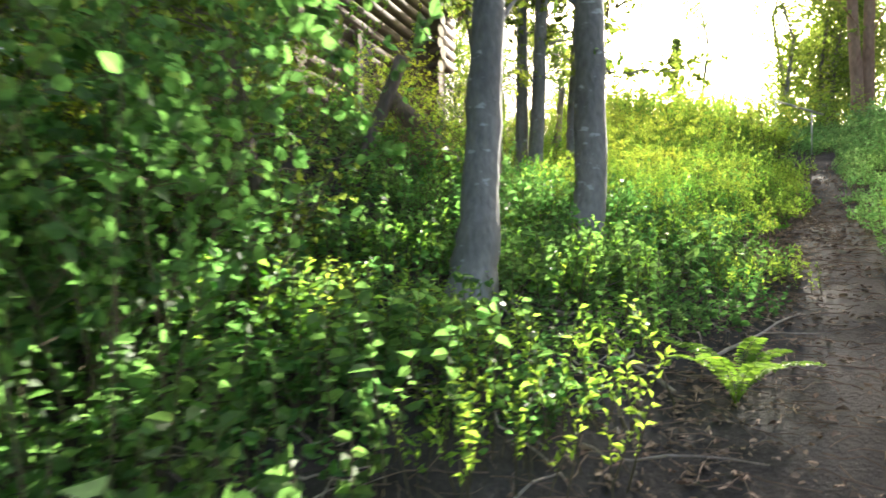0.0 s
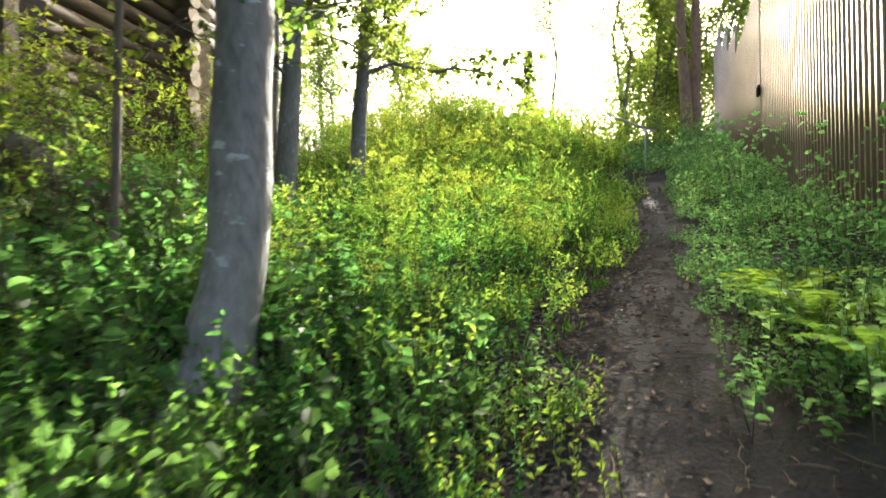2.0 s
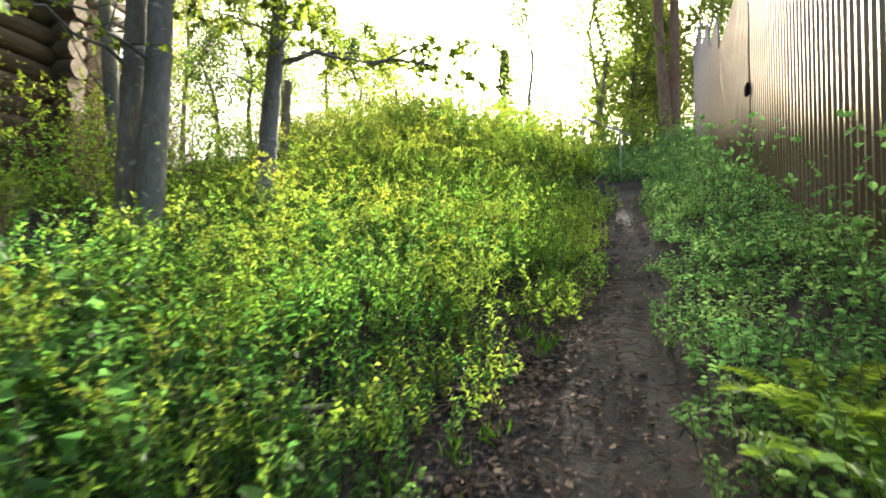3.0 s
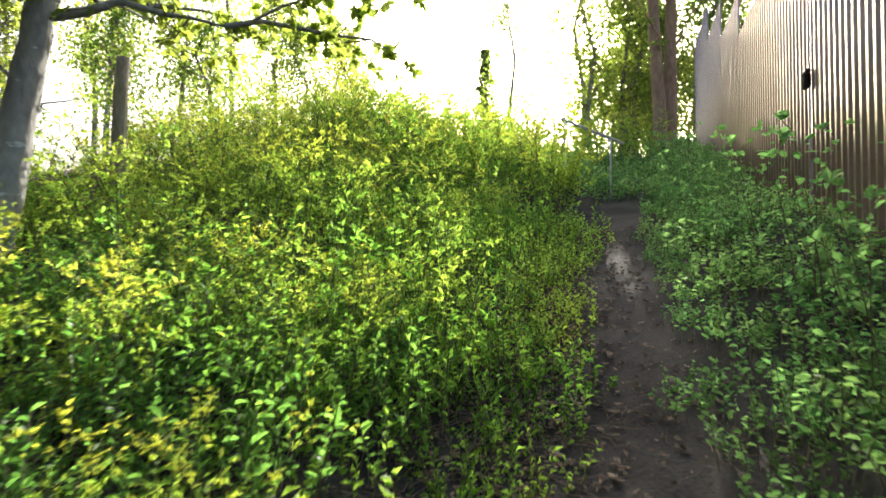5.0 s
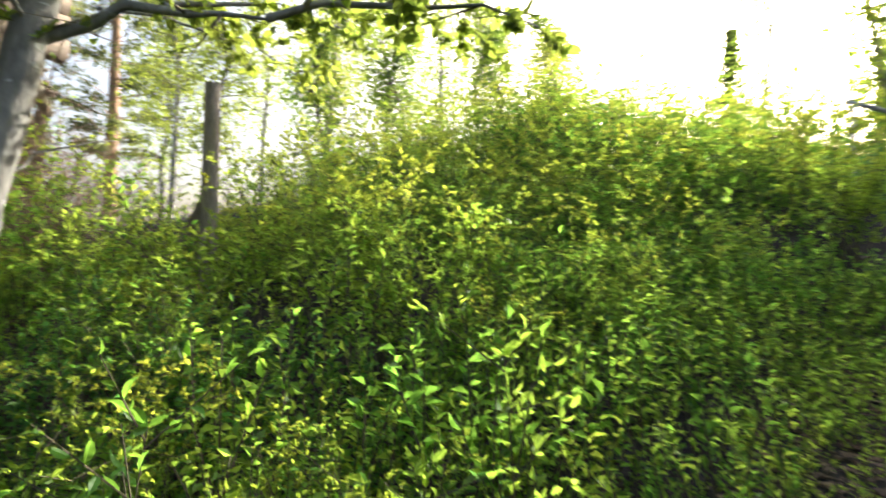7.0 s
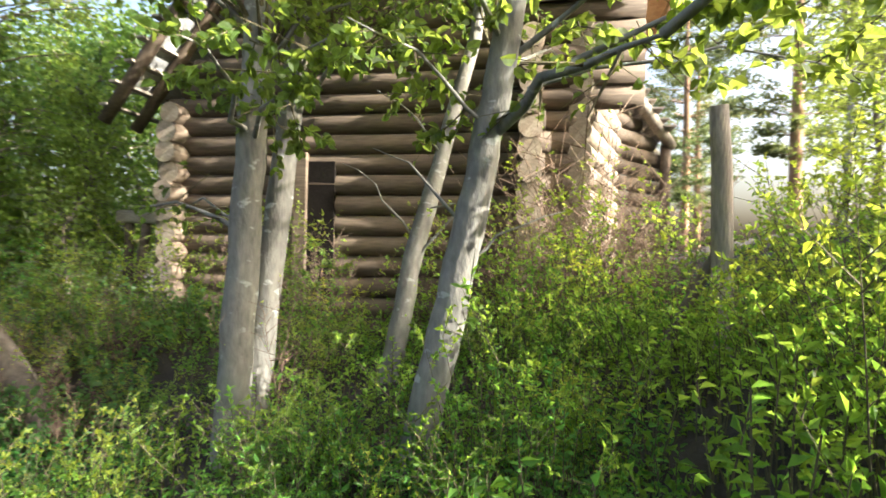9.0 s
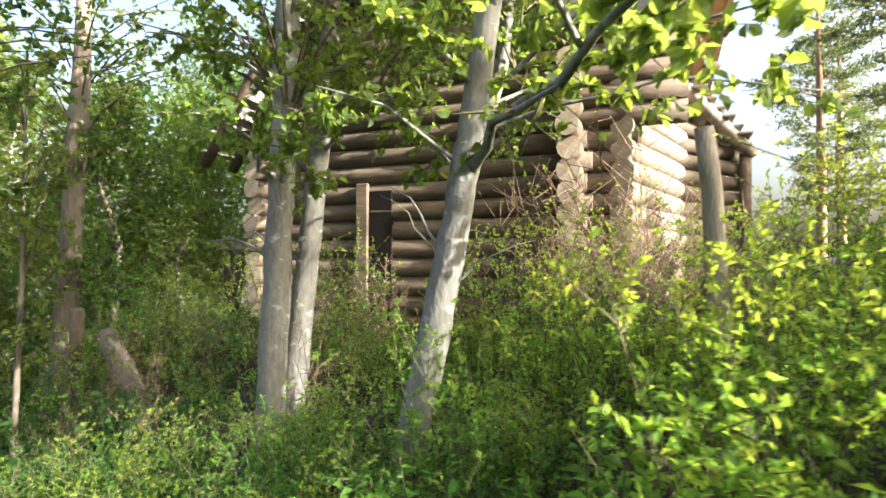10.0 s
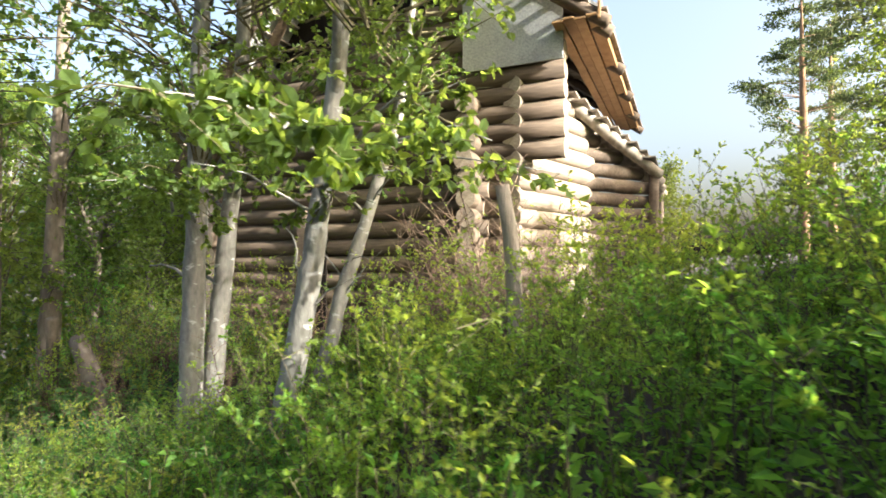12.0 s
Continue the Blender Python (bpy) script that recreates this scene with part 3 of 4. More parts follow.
broadleaf((0.93, 8.96, 2.95), [(0.95, 8.9, 2.8), (0.9, 9.0, 3.3), (0.78, 9.15, 4.0), (0.62, 9.45, 5.0), (0.5, 9.75, 6.0), (0.4, 10.0, 8.0)], [0.11, 0.085, 0.078, 0.068, 0.055, 0.02],
          [((0.8, 9.12, 3.9), (1.0, 9.6, 4.5), 0.014, 0), ((0.76, 9.2, 4.1), (0.4, 8.6, 4.8), 0.012, 0), ((0.72, 9.25, 4.35), (1.2, 9.5, 4.4), 0.01, 0), ((0.65, 9.4, 4.9), (0.95, 8.8, 5.3), 0.012, 40), ((0.62, 9.45, 5.0), (1.1, 9.9, 5.4), 0.012, 60)],
          "pale sunlit birch-like stem with dead side twigs", 6, ((0.5, 9.9, 7.6), 1.4, 1.3, 90))
broadleaf((0.57, 5.4, 1.9), [(0.57, 5.38, 1.8), (0.58, 5.43, 3.0), (0.59, 5.47, 4.0), (0.62, 5.5, 6.0)], [0.028, 0.024, 0.02, 0.008],
          [((0.58, 5.43, 3.2), (0.9, 5.7, 3.8), 0.006, 60), ((0.59, 5.46, 3.8), (0.2, 5.3, 4.3), 0.006, 80)], "thin young tree with a straight stem", 7, ((0.6, 5.5, 5.2), 0.6, 0.8, 14), M_BARK_DARK)
broadleaf((-1.92, 4.2, 2.3), [(-1.93, 4.18, 2.1), (-1.9, 4.28, 3.0), (-1.88, 4.35, 4.0), (-1.83, 4.48, 6.0), (-1.8, 4.6, 10.0)], [0.19, 0.15, 0.14, 0.12, 0.05],
          [((-1.85, 4.45, 5.5), (-2.6, 3.6, 6.6), 0.03, 200), ((-1.84, 4.46, 5.7), (-1.4, 5.5, 6.4), 0.03, 200), ((-1.88, 4.35, 4.0), (-1.3, 3.5, 4.6), 0.02, 180), ((-1.9, 4.3, 3.6), (-1.2, 4.9, 4.2), 0.02, 160)],
          "stout dark-barked tree among leafy undergrowth", 8, ((-1.8, 4.5, 7.4), 1.7, 1.9, 80), M_BARK_DARK)

# dead leaning trunk and a fallen one
for nm, a, b, r, lab in (("broken_trunk", (-1.0, 4.98, 2.1), (-0.42, 5.34, 3.65), 0.07, "dark broken trunk leaning among shrubs"), ("fallen_trunk", (0.35, 6.5, 2.7), (-0.6, 5.55, 3.35), 0.11, "dark fallen trunk lying in dead brush")):
    ob = thing(nm, Matrix.Translation(a), lab, "dead tree")
    beam("stem", (0, 0, -0.15), Vector(b) - Vector(a), r, 0, M_BARK_DARK, ob, "", True)


# ---- background trees ----
def crown_tree(seed, height, rad, leaf, sprays, trunk_r, mat, label, low=0.25):
    rng = np.random.default_rng(seed)
    t = thing("background_tree", Matrix(), label, "tree", "trees around the clearing")
    pts = [(0, 0, -0.3)] + [(rng.normal() * 0.12 * k, rng.normal() * 0.12 * k, height * k / 4) for k in range(1, 5)]
    part("trunk", trunk_mesh(pts, [trunk_r, trunk_r * 0.8, trunk_r * 0.6, trunk_r * 0.35, 0.02], 8, seed), mat, t)
    lv, tw = Soup(), Soup()
    for i in range(sprays):
        f = low + (1 - low) * rng.uniform() ** 0.8
        a = rng.uniform(0, 6.28)
        ax = np.array([np.interp(f * 4, range(5), [p[0] for p in pts]), np.interp(f * 4, range(5), [p[1] for p in pts]), height * f])
        w = rad * math.sin(math.pi * min(1, (f - low) / (1 - low) * 0.8 + 0.2)) ** 0.7 * rng.uniform(0.4, 1.0)
        p1 = ax + (math.cos(a) * w, math.sin(a) * w, rng.uniform(-0.1, 0.6) * w)
        tw.tube([ax, (ax + p1) / 2 + (0, 0, 0.1), p1], [0.02, 0.012, 0.004], 3, False)
        m = 30
        c = ax + (p1 - ax) * rng.uniform(0.35, 1.05, (m, 1)) + rng.normal(size=(m, 3)) * 0.26
        lv.leaves(c, rng.normal(size=(m, 3)) + (0, 0, -0.3), leaf * rng.uniform(0.6, 1.3, m), 0.8, rng, cheap=True)
    tagged(part("limb", tw.mesh("limb"), M_BARK_DARK, t), kind="stuff")
    part("crown", lv.mesh("crown"), M_CROWN, t)
    return t


BACK = [crown_tree(40 + i, (9.0, 7.0, 11.0, 6.0)[i], (1.9, 1.7, 2.2, 1.6)[i], 0.13, (120, 105, 135, 95)[i], 0.11, (M_BARK, M_BARK_DARK)[i % 2], "slender leafy broadleaf tree at the edge of the clearing", (0.22, 0.12, 0.25, 0.08)[i]) for i in range(4)]
TALL = crown_tree(47, 9.5, 2.3, 0.15, 120, 0.075, M_BARK_DARK, "tall slim tree with a high crown above the slope", 0.62)
for k, (x, y) in enumerate(((15.4, 19.0), (16.4, 17.9), (14.6, 20.4))):
    m = Matrix.Translation((x, y, ground_z(x, y))) @ Matrix.Rotation(1.3 * k, 4, "Z")
    ob = copy_thing(TALL, m) if k else TALL
    ob.matrix_world = m
    ob.scale = (0.8, 0.8, 1.0) if k < 2 else (1, 1, 1.3)
rnd = random.Random(11)
back_spots = []
# left of and behind the house
for x, y in [(-4.5, 3.2), (-5.5, 5.0), (-3.2, 2.0), (-6.8, 3.6), (-7.5, 6.2), (-5.8, 1.2), (-8.5, 1.8), (-9.5, 4.8), (-4.0, 0.2), (-10, 7.5), (-7.2, -0.8), (-11.5, 2.5), (-6.2, 7.2), (-12.5, 5.6), (-9.2, 9.2), (-13, -0.5), (-4.6, -1.8), (-14.5, 8.5), (-11, 11.5), (-2.6, 0.2), (-16, 3.5)]:
    back_spots.append((x, y, rnd.uniform(0.75, 1.05), rnd.randrange(4)))
back_spots += [(-2.7, 4.6, 0.62, 1), (-3.3, 5.3, 0.6, 3), (-1.3, 3.5, 0.5, 3), (-3.6, 3.9, 0.8, 1), (-2.3, 5.6, 0.4, 3)]
# beyond the thicket
for x, y, sc, k in [(-1.6, 17.5, 0.62, 1), (0.6, 18.2, 0.6, 3), (2.3, 18.8, 0.55, 3), (4.4, 19.2, 0.55, 3), (1.2, 22.0, 0.8, 1), (-1.2, 23.5, 0.9, 0), (3.6, 22.5, 0.75, 1), (6.0, 21.5, 0.6, 3), (-5.5, 22, 0.9, 2), (-2.5, 27, 1.0, 2), (2.2, 27, 1.0, 0), (5.8, 26, 0.8, 1), (-8.5, 26, 0.95, 0), (-9.2, 17.4, 0.62, 3), (-6.5, 30, 1.1, 2)]:
    back_spots.append((x, y, sc, k))
# head of the path and behind the fence
for x, y, sc, k in [(18.4, 20.2, 0.95, 0), (17.0, 18.4, 0.9, 3), (17.2, 24.6, 0.85, 3), (19.5, 27.5, 1.0, 1), (19.3, 25.9, 0.85, 1), (20.8, 26.4, 1.1, 0), (22.2, 27.5, 1.0, 3), (18.4, 28.0, 0.9, 3), (21.5, 29.4, 1.1, 2), (23.0, 30.0, 1.2, 0), (15.5, 31, 1.1, 2), (20.5, 24.0, 0.8, 3), (16.2, 20.8, 0.5, 3), (18.6, 21.6, 0.55, 1), (13.8, 20.8, 0.9, 0), (14.6, 22.8, 1.0, 2), (14.7, 19.9, 0.9, 1), (15.2, 19.4, 0.85, 3), (16.0, 21.8, 1.0, 0), (16.6, 19.0, 0.9, 1)]:
    back_spots.append((x, y, sc, k))
# behind the start
for x, y in [(-3.5, -5.5), (0.5, -7.5), (4.5, -6.5), (-6.5, -4.0)]:
    back_spots.append((x, y, rnd.uniform(0.8, 1.1), rnd.randrange(4)))
seen_kind = set()
for x, y, sc, k in back_spots:
    m = Matrix.Translation((x, y, ground_z(x, y))) @ Matrix.Rotation(rnd.uniform(0, 6.28), 4, "Z")
    if k in seen_kind:
        ob = copy_thing(BACK[k], m)
    else:
        ob = BACK[k]
        ob.matrix_world = m
        seen_kind.add(k)
    ob.scale = (sc, sc, sc)
# twin trunks at the head of the path
for x, y, dx in ((14.0, 17.7, -0.25), (14.35, 17.75, 0.1)):
    z0 = ground_z(x, y)
    broadleaf((x, y, z0), [(x, y, z0 - 0.3), (x + dx * 0.3, y, z0 + 2), (x + dx, y, z0 + 5), (x + dx * 1.5, y + 0.2, z0 + 10)], [0.2, 0.17, 0.14, 0.06],
              [((x + dx * 0.5, y, z0 + 3), (x + dx * 6, y - 1.0, z0 + 4.6), 0.04, 260), ((x + dx, y, z0 + 4.6), (x - 1.4, y - 1.2, z0 + 5.8), 0.04, 260), ((x + dx, y, z0 + 5), (x + 1.2, y + 0.6, z0 + 6.5), 0.04, 200)],
              "brown-barked tree with twin stems at the head of the path", int(x * 10), None, M_PINEBARK, leaf=0.11)


def conifer(seed, height, rad, whorls, mat, bark, label, low, pine=False):
    rng = np.random.default_rng(seed)
    t = thing("pine_tree" if pine else "spruce_tree", Matrix(), label, "tree")
    part("trunk", trunk_mesh([(0, 0, -0.4), (0.05, 0, height * 0.4), (0, 0.05, height * 0.75), (0, 0, height)], [height * 0.018, height * 0.014, height * 0.008, 0.01], 9, seed), bark, t)
    lv, tw = Soup(), Soup()
    for i in range(whorls):
        f = low + (1 - low) * i / whorls
        z = height * f
        for k in range(8 if not pine else 5):
            a = rng.uniform(0, 6.28)
            w = rad * ((1 - f) / (1 - low)) * rng.uniform(0.7, 1.1) if not pine else rad * math.sin(math.pi * (0.15 + 0.75 * (f - low) / (1 - low))) * rng.uniform(0.5, 1.1)
            d = np.array([math.cos(a), math.sin(a), -0.25 if not pine else 0.18])
            p0 = np.array([0, 0, z])
            p1 = p0 + d * w
            tw.tube([p0, p1], [0.03 * (1 - f) + 0.01, 0.006], 4, False)
            m = 110 if pine else 60
            u = rng.choice([0.55, 0.8, 1.0], (m, 1)) if pine else rng.uniform(0.1, 1.0, (m, 1))
            c = p0 + (p1 - p0) * u + rng.normal(size=(m, 3)) * ((0.26, 0.26, 0.12) if pine else (0.14, 0.14, 0.06))
            lv.leaves(c, rng.normal(size=(m, 3)) * 0.6 + d * 0.6 + (0, 0, 0.3 if pine else -0.3), (0.3 if pine else 0.15) * rng.uniform(0.6, 1.2, m), 0.35, rng, cheap=True)
    tagged(part("limb", tw.mesh("limb"), bark, t), kind="stuff")
    part("crown", lv.mesh("crown"), mat, t)
    return t


spruce = conifer(60, 8.5, 1.9, 26, M_NEEDLE, M_BARK_DARK, "small dark spruce on the skyline", 0.1)
spruce.matrix_world = Matrix.Translation((15.6, 35.0, 7.4))
sp2 = copy_thing(spruce, Matrix.Translation((13.2, 36.5, 6.4)) @ Matrix.Rotation(1.3, 4, "Z"))
sp2.scale = (0.62, 0.62, 0.62)
pine = conifer(61, 17.0, 3.5, 15, M_PINE_NEEDLE, M_PINEBARK, "tall pine with tufted branches beyond the thicket", 0.2, True)
pine.matrix_world = Matrix.Translation((-14.0, 30.0, ground_z(-14.0, 30.0)))
for x, y, sc, r in ((-19.9, 29.0, 0.85, 1.0), (-27, 36, 0.9, 3.0)):
    ob = copy_thing(pine, Matrix.Translation((x, y, ground_z(x, y))) @ Matrix.Rotation(r, 4, "Z"))
    ob.scale = (sc, sc, sc)


# ---- shrubs ----
def shrub_meshes(seed, height=1.2, stems=18, spread=0.5, leaf=0.042, twigs=6, per=13, width=0.48, detail=False, cheap=False):
    rng = np.random.default_rng(seed)
    st, lv = Soup(), Soup()
    at, way, size = [], [], []
    for i in range(stems):
        a, r = rng.uniform(0, 2 * math.pi), spread * math.sqrt(rng.uniform())
        h = height * rng.uniform(0.58, 1.04)
        base = np.array([math.cos(a) * r * 0.6, math.sin(a) * r * 0.6, -0.08])
        lean = np.array([math.cos(a), math.sin(a), 0]) * rng.uniform(0.05, 0.5) + rng.normal(size=3) * (0.14, 0.14, 0)
        n = 3
        st.tube([base + np.array([0, 0, h]) * (k / n) + lean * h * (k / n) ** 1.5 for k in range(n + 1)], [0.006 * (1 - 0.8 * k / n) for k in range(n + 1)], 3, False)
        for tw in range(twigs):
            f = 0.2 + 0.78 * rng.uniform() ** 0.75
            p0 = base + np.array([0, 0, h]) * f + lean * h * f ** 1.5
            d = rng.normal(size=3) * (1, 1, 0.3) + (0, 0, 0.8)
            d /= np.linalg.norm(d)
            ln = h * rng.uniform(0.1, 0.27)
            st.tube([p0, p0 + d * ln], [0.003, 0.0012], 3, False)
            m = int(per * rng.uniform(0.7, 1.4))
            fs = rng.uniform(0.1, 1.0, m)
            at.append(p0 + d * ln * fs[:, None])
            way.append(d * 0.7 + rng.normal(size=(m, 3)) * 0.55)
            size.append(leaf * rng.uniform(0.55, 1.2, m))
        m = 14
        fs = np.concatenate([rng.uniform(0.2, 1.0, m - 5), np.full(5, 1.0)])
        at.append(base + np.array([0, 0, h]) * fs[:, None] + lean * h * fs[:, None] ** 1.5)
        way.append(rng.normal(size=(m, 3)) * (1, 1, 0.5) + (0, 0, 0.6))
        size.append(leaf * rng.uniform(0.7, 1.3, m))
    lv.leaves(np.concatenate(at), np.concatenate(way), np.concatenate(size), width, rng, detail=detail, cheap=cheap)
    return st.mesh("stem"), lv.mesh("foliage")


def make_shrub(seed, label, name="shrub", mat=None, group="hillside thicket", stem=None, **kw):
    st, lv = shrub_meshes(seed, **kw)
    t = thing(name, Matrix(), label, "shrub", group)
    part("stem", st, stem or M_TWIG, t)
    if lv.polygons:
        part("foliage", lv, mat or M_SHRUB, t)
        if not mat:
            # the young tips of the shoots are yellower
            lv.materials.append(M_SHRUB_TIP)
            top = max(v.co.z for v in lv.vertices)
            for p in lv.polygons:
                if lv.vertices[p.vertices[0]].co.z > top * (0.72 if p.index // 2 % 3 else 0.5):
                    p.material_index = 1
    return t


class Spreader:
    """Sets out copies of a few variants; the first of each is the variant itself."""

    def __init__(self, variants, seed):
        self.variants, self.used, self.rn = variants, set(), random.Random(seed)

    def put(self, x, y, sc, dz=0.0, lean=0.0):
        k = self.rn.randrange(len(self.variants))
        m = Matrix.Translation((x, y, ground_z(x, y) + dz)) @ Matrix.Rotation(self.rn.uniform(0, 6.28), 4, "Z") @ Matrix.Rotation(lean, 4, "X")
        if k in self.used:
            ob = copy_thing(self.variants[k], m)
        else:
            ob = self.variants[k]
            ob.matrix_world = m
            self.used.add(k)
        ob.scale = (sc, sc, sc * self.rn.uniform(0.9, 1.12))


WALK = [(-0.1, -0.1), (0.8, 0.95), (1.65, 2.05), (2.5, 3.1), (3.1, 3.9), (3.7, 4.9), (4.1, 5.6), (4.4, 6.2), (4.6, 6.7), (4.75, 7.1), (4.9, 7.6), (5.1, 8.1), (5.25, 8.5), (5.55, 8.9), (5.85, 9.3), (6.15, 9.6), (6.4, 9.8), (6.55, 10.1)]
FERN_GAP = [(1.42, 2.5), (1.15, 2.3)]


def off_walk(x, y):
    return min(math.hypot(x - a, y - b) for a, b in WALK + FERN_GAP)


def at_house(x, y, margin=0.5):
    p = Vector((x, y, 0)) - HOUSE
    return -5.4 < p.dot(HX) < 0.4 and p.dot(HY) > -margin or 0.0 < p.dot(HX) < 3.2 and p.dot(HY) > -0.25


TRUNKS = [(0.2, 3.5), (1.2, 4.55), (1.38, 7.85), (1.2, 7.95), (2.17, 8.95), (0.9, 9.0), (2.36, 10.78), (-1.9, 4.25)]


def by_trunk(x, y):
    return min(math.hypot(x - a, y - b) for a, b in TRUNKS)


thicket = Spreader([make_shrub(i, "dense yellow-green leafy shrub of the hillside thicket", height=1.2 + 0.08 * (i % 3), stems=20, twigs=8, leaf=0.038, per=13, width=0.55, cheap=True) for i in range(6)], 5)
thicket_edge = Spreader([make_shrub(20 + i, "fresh green leafy shrub at the edge of the thicket", height=1.25 + 0.08 * i, stems=20, twigs=7, leaf=0.036, per=12, width=0.5) for i in range(3)], 15)
rnd = random.Random(8)
for s0 in np.arange(4.2, 18.6, 0.66):
    for v0 in np.arange(0.5, 8.2, 0.62):
        s, v = s0 + rnd.uniform(-0.28, 0.28), v0 + rnd.uniform(-0.28, 0.28)
        if s > 12.5 and v > 6 and rnd.random() < 0.4:
            continue
        x, y = xy(s, v + path_v(s))
        d = off_walk(x, y)
        if v < float(np.interp(s, [4, 5.4, 6.4, 9.5, 13, 18], [1.0, 0.9, 0.55, 0.45, 0.45, 2.0])) or d < 0.48 or at_house(x, y) or by_trunk(x, y) < 0.35:
            continue
        size = float(np.interp(s, [4.2, 6.0, 8.5, 10, 12, 14, 18], [0.4, 0.52, 0.62, 0.74, 0.95, 1.15, 1.15])) * rnd.choice((0.62, 0.85, 0.98, 1.06, 1.16)) * rnd.uniform(0.9, 1.1)
        size *= float(np.interp(v, [0.4, 1.2, 6.5, 8], [0.72, 1.0, 0.9, 0.75]))
        if d < 1.5:
            size = min(size, 0.2 + 0.4 * d)
        if v > 2.4 and s < 8.6 and rnd.random() < 0.35:
            continue
        if rnd.random() < 0.015:
            continue
        if x < 1.4:
            size *= 0.8
        (thicket_edge if d < 1.6 else thicket).put(x, y, size)

# tall growth left of the house, behind the hollow
for x, y, sc in ((-3.4, 4.9, 1.5), (-4.2, 4.3, 1.7), (-3.3, 3.9, 1.5), (-4.8, 5.3, 1.7), (-5.3, 4.1, 1.8), (-2.9, 5.6, 1.2), (-4.0, 3.0, 1.6), (-2.6, 3.4, 1.2)):
    thicket.put(x, y, sc)

# taller willow sprigs standing out of the thicket
sprigs = Spreader([make_shrub(70 + i, "upright willow sapling with fresh pale leaves", "sapling", height=1.35, stems=4, spread=0.16, leaf=0.05, twigs=9, per=7, width=0.38, group="willow saplings", detail=True, mat=M_SHRUB) for i in range(2)], 2)
for x, y, sc in ((4.7, 8.02, 0.84), (3.95, 7.75, 0.75), (3.4, 8.0, 0.7), (3.55, 7.2, 0.72), (2.2, 7.0, 0.7), (3.1, 9.3, 0.85)):
    sprigs.put(x, y, sc)

# airy brownish understorey before the house, and dead brush
understorey = Spreader([make_shrub(80 + i, "airy shrub with thin brown stems and small leaves", height=1.5, stems=12, spread=0.4, leaf=0.04, twigs=8, per=9, group="shrubs by the house") for i in range(3)], 4)
for x, y, sc in ((0.1, 7.6, 0.95), (0.5, 8.3, 0.85), (0.95, 8.5, 0.65), (0.2, 9.2, 1.0), (1.3, 9.9, 0.95), (0.9, 10.4, 1.0), (0.3, 10.2, 0.9), (1.6, 10.9, 0.95), (0.9, 11.4, 0.9), (0.2, 11.6, 0.8), (-0.6, 8.2, 1.0), (-0.9, 7.2, 1.0), (-0.3, 6.6, 0.9), (-1.5, 5.9, 0.9), (1.9, 9.8, 0.7),
                 (0.1, 5.9, 1.0), (-0.5, 6.0, 1.1), (-1.3, 5.2, 1.2), (-0.1, 5.2, 0.9), (2.7, 11.2, 0.9), (2.0, 11.6, 0.9), (3.0, 12.0, 0.9)):
    if not at_house(x, y, 0.25):
        understorey.put(x, y, sc)
brush = Spreader([make_shrub(90 + i, "bare dry brown brushwood", "dry_shrub", height=1.35, stems=22, spread=0.4, leaf=0.02, twigs=12, per=0, group="dead brush", stem=M_DRYTWIG) for i in range(2)], 6)
for x, y, sc in ((0.25, 10.55, 1.05), (0.55, 10.75, 1.2), (0.05, 10.3, 0.95), (0.75, 11.1, 1.15), (-0.1, 9.7, 1.0), (-0.75, 8.6, 0.9), (0.45, 11.3, 1.1), (-0.3, 6.0, 0.7), (0.1, 6.2, 0.6), (0.5, 6.0, 0.55), (0.3, 5.7, 0.6), (-0.2, 5.6, 0.7), (0.75, 6.7, 0.5), (-0.6, 5.7, 0.7), (-0.6, 6.6, 0.8), (0.15, 10.9, 1.7), (0.5, 10.6, 1.5), (0.3, 11.2, 1.75), (0.75, 10.9, 1.5), (0.65, 10.5, 0.9), (0.9, 11.5, 1.0), (-0.9, 7.7, 0.9), (1.1, 8.1, 0.8), (1.9, 11.0, 0.8)):
    brush.put(x, y, sc)


# ---- herbs, ferns, broad-leaved undergrowth ----
def herb_mesh(seed, stems, height, leaf, width, spread=0.45, lift=0.15, rows=9, detail=False, cheap=False):
    rng = np.random.default_rng(seed)
    so, lv = Soup(), Soup()
    for i in range(stems):
        x, y = rng.uniform(-spread, spread, 2)
        h = height * rng.uniform(0.35, 1.15)
        top = np.array([x + rng.normal() * 0.06, y + rng.normal() * 0.06, h])
        so.tube([(x, y, -0.05), top], [0.004, 0.002], 3, False)
        k = rows
        fs = np.linspace(0.3, 1.0, k)[:, None]
        at = np.array([x, y, 0]) + (top - (x, y, 0)) * fs
        w = rng.normal(size=(k, 3)) * (1, 1, 0.3) + (0, 0, lift)
        lv.leaves(at, w, leaf * rng.uniform(0.45, 1.35, k), width, rng, detail=detail, cheap=cheap)
    return so.mesh("stem"), lv.mesh("foliage")


def herb_patch(seed, label, mat, stems=30, height=0.4, leaf=0.075, width=0.55, name="herb_patch", lift=0.15, rows=9, detail=False, cheap=False):
    st, lv = herb_mesh(seed, stems, height, leaf, width, lift=lift, rows=rows, detail=detail, cheap=cheap)
    t = thing(name, Matrix(), label, "undergrowth", kind="stuff")
    part("stem", st, M_TWIG, t)
    part("foliage", lv, mat, t)
    return t


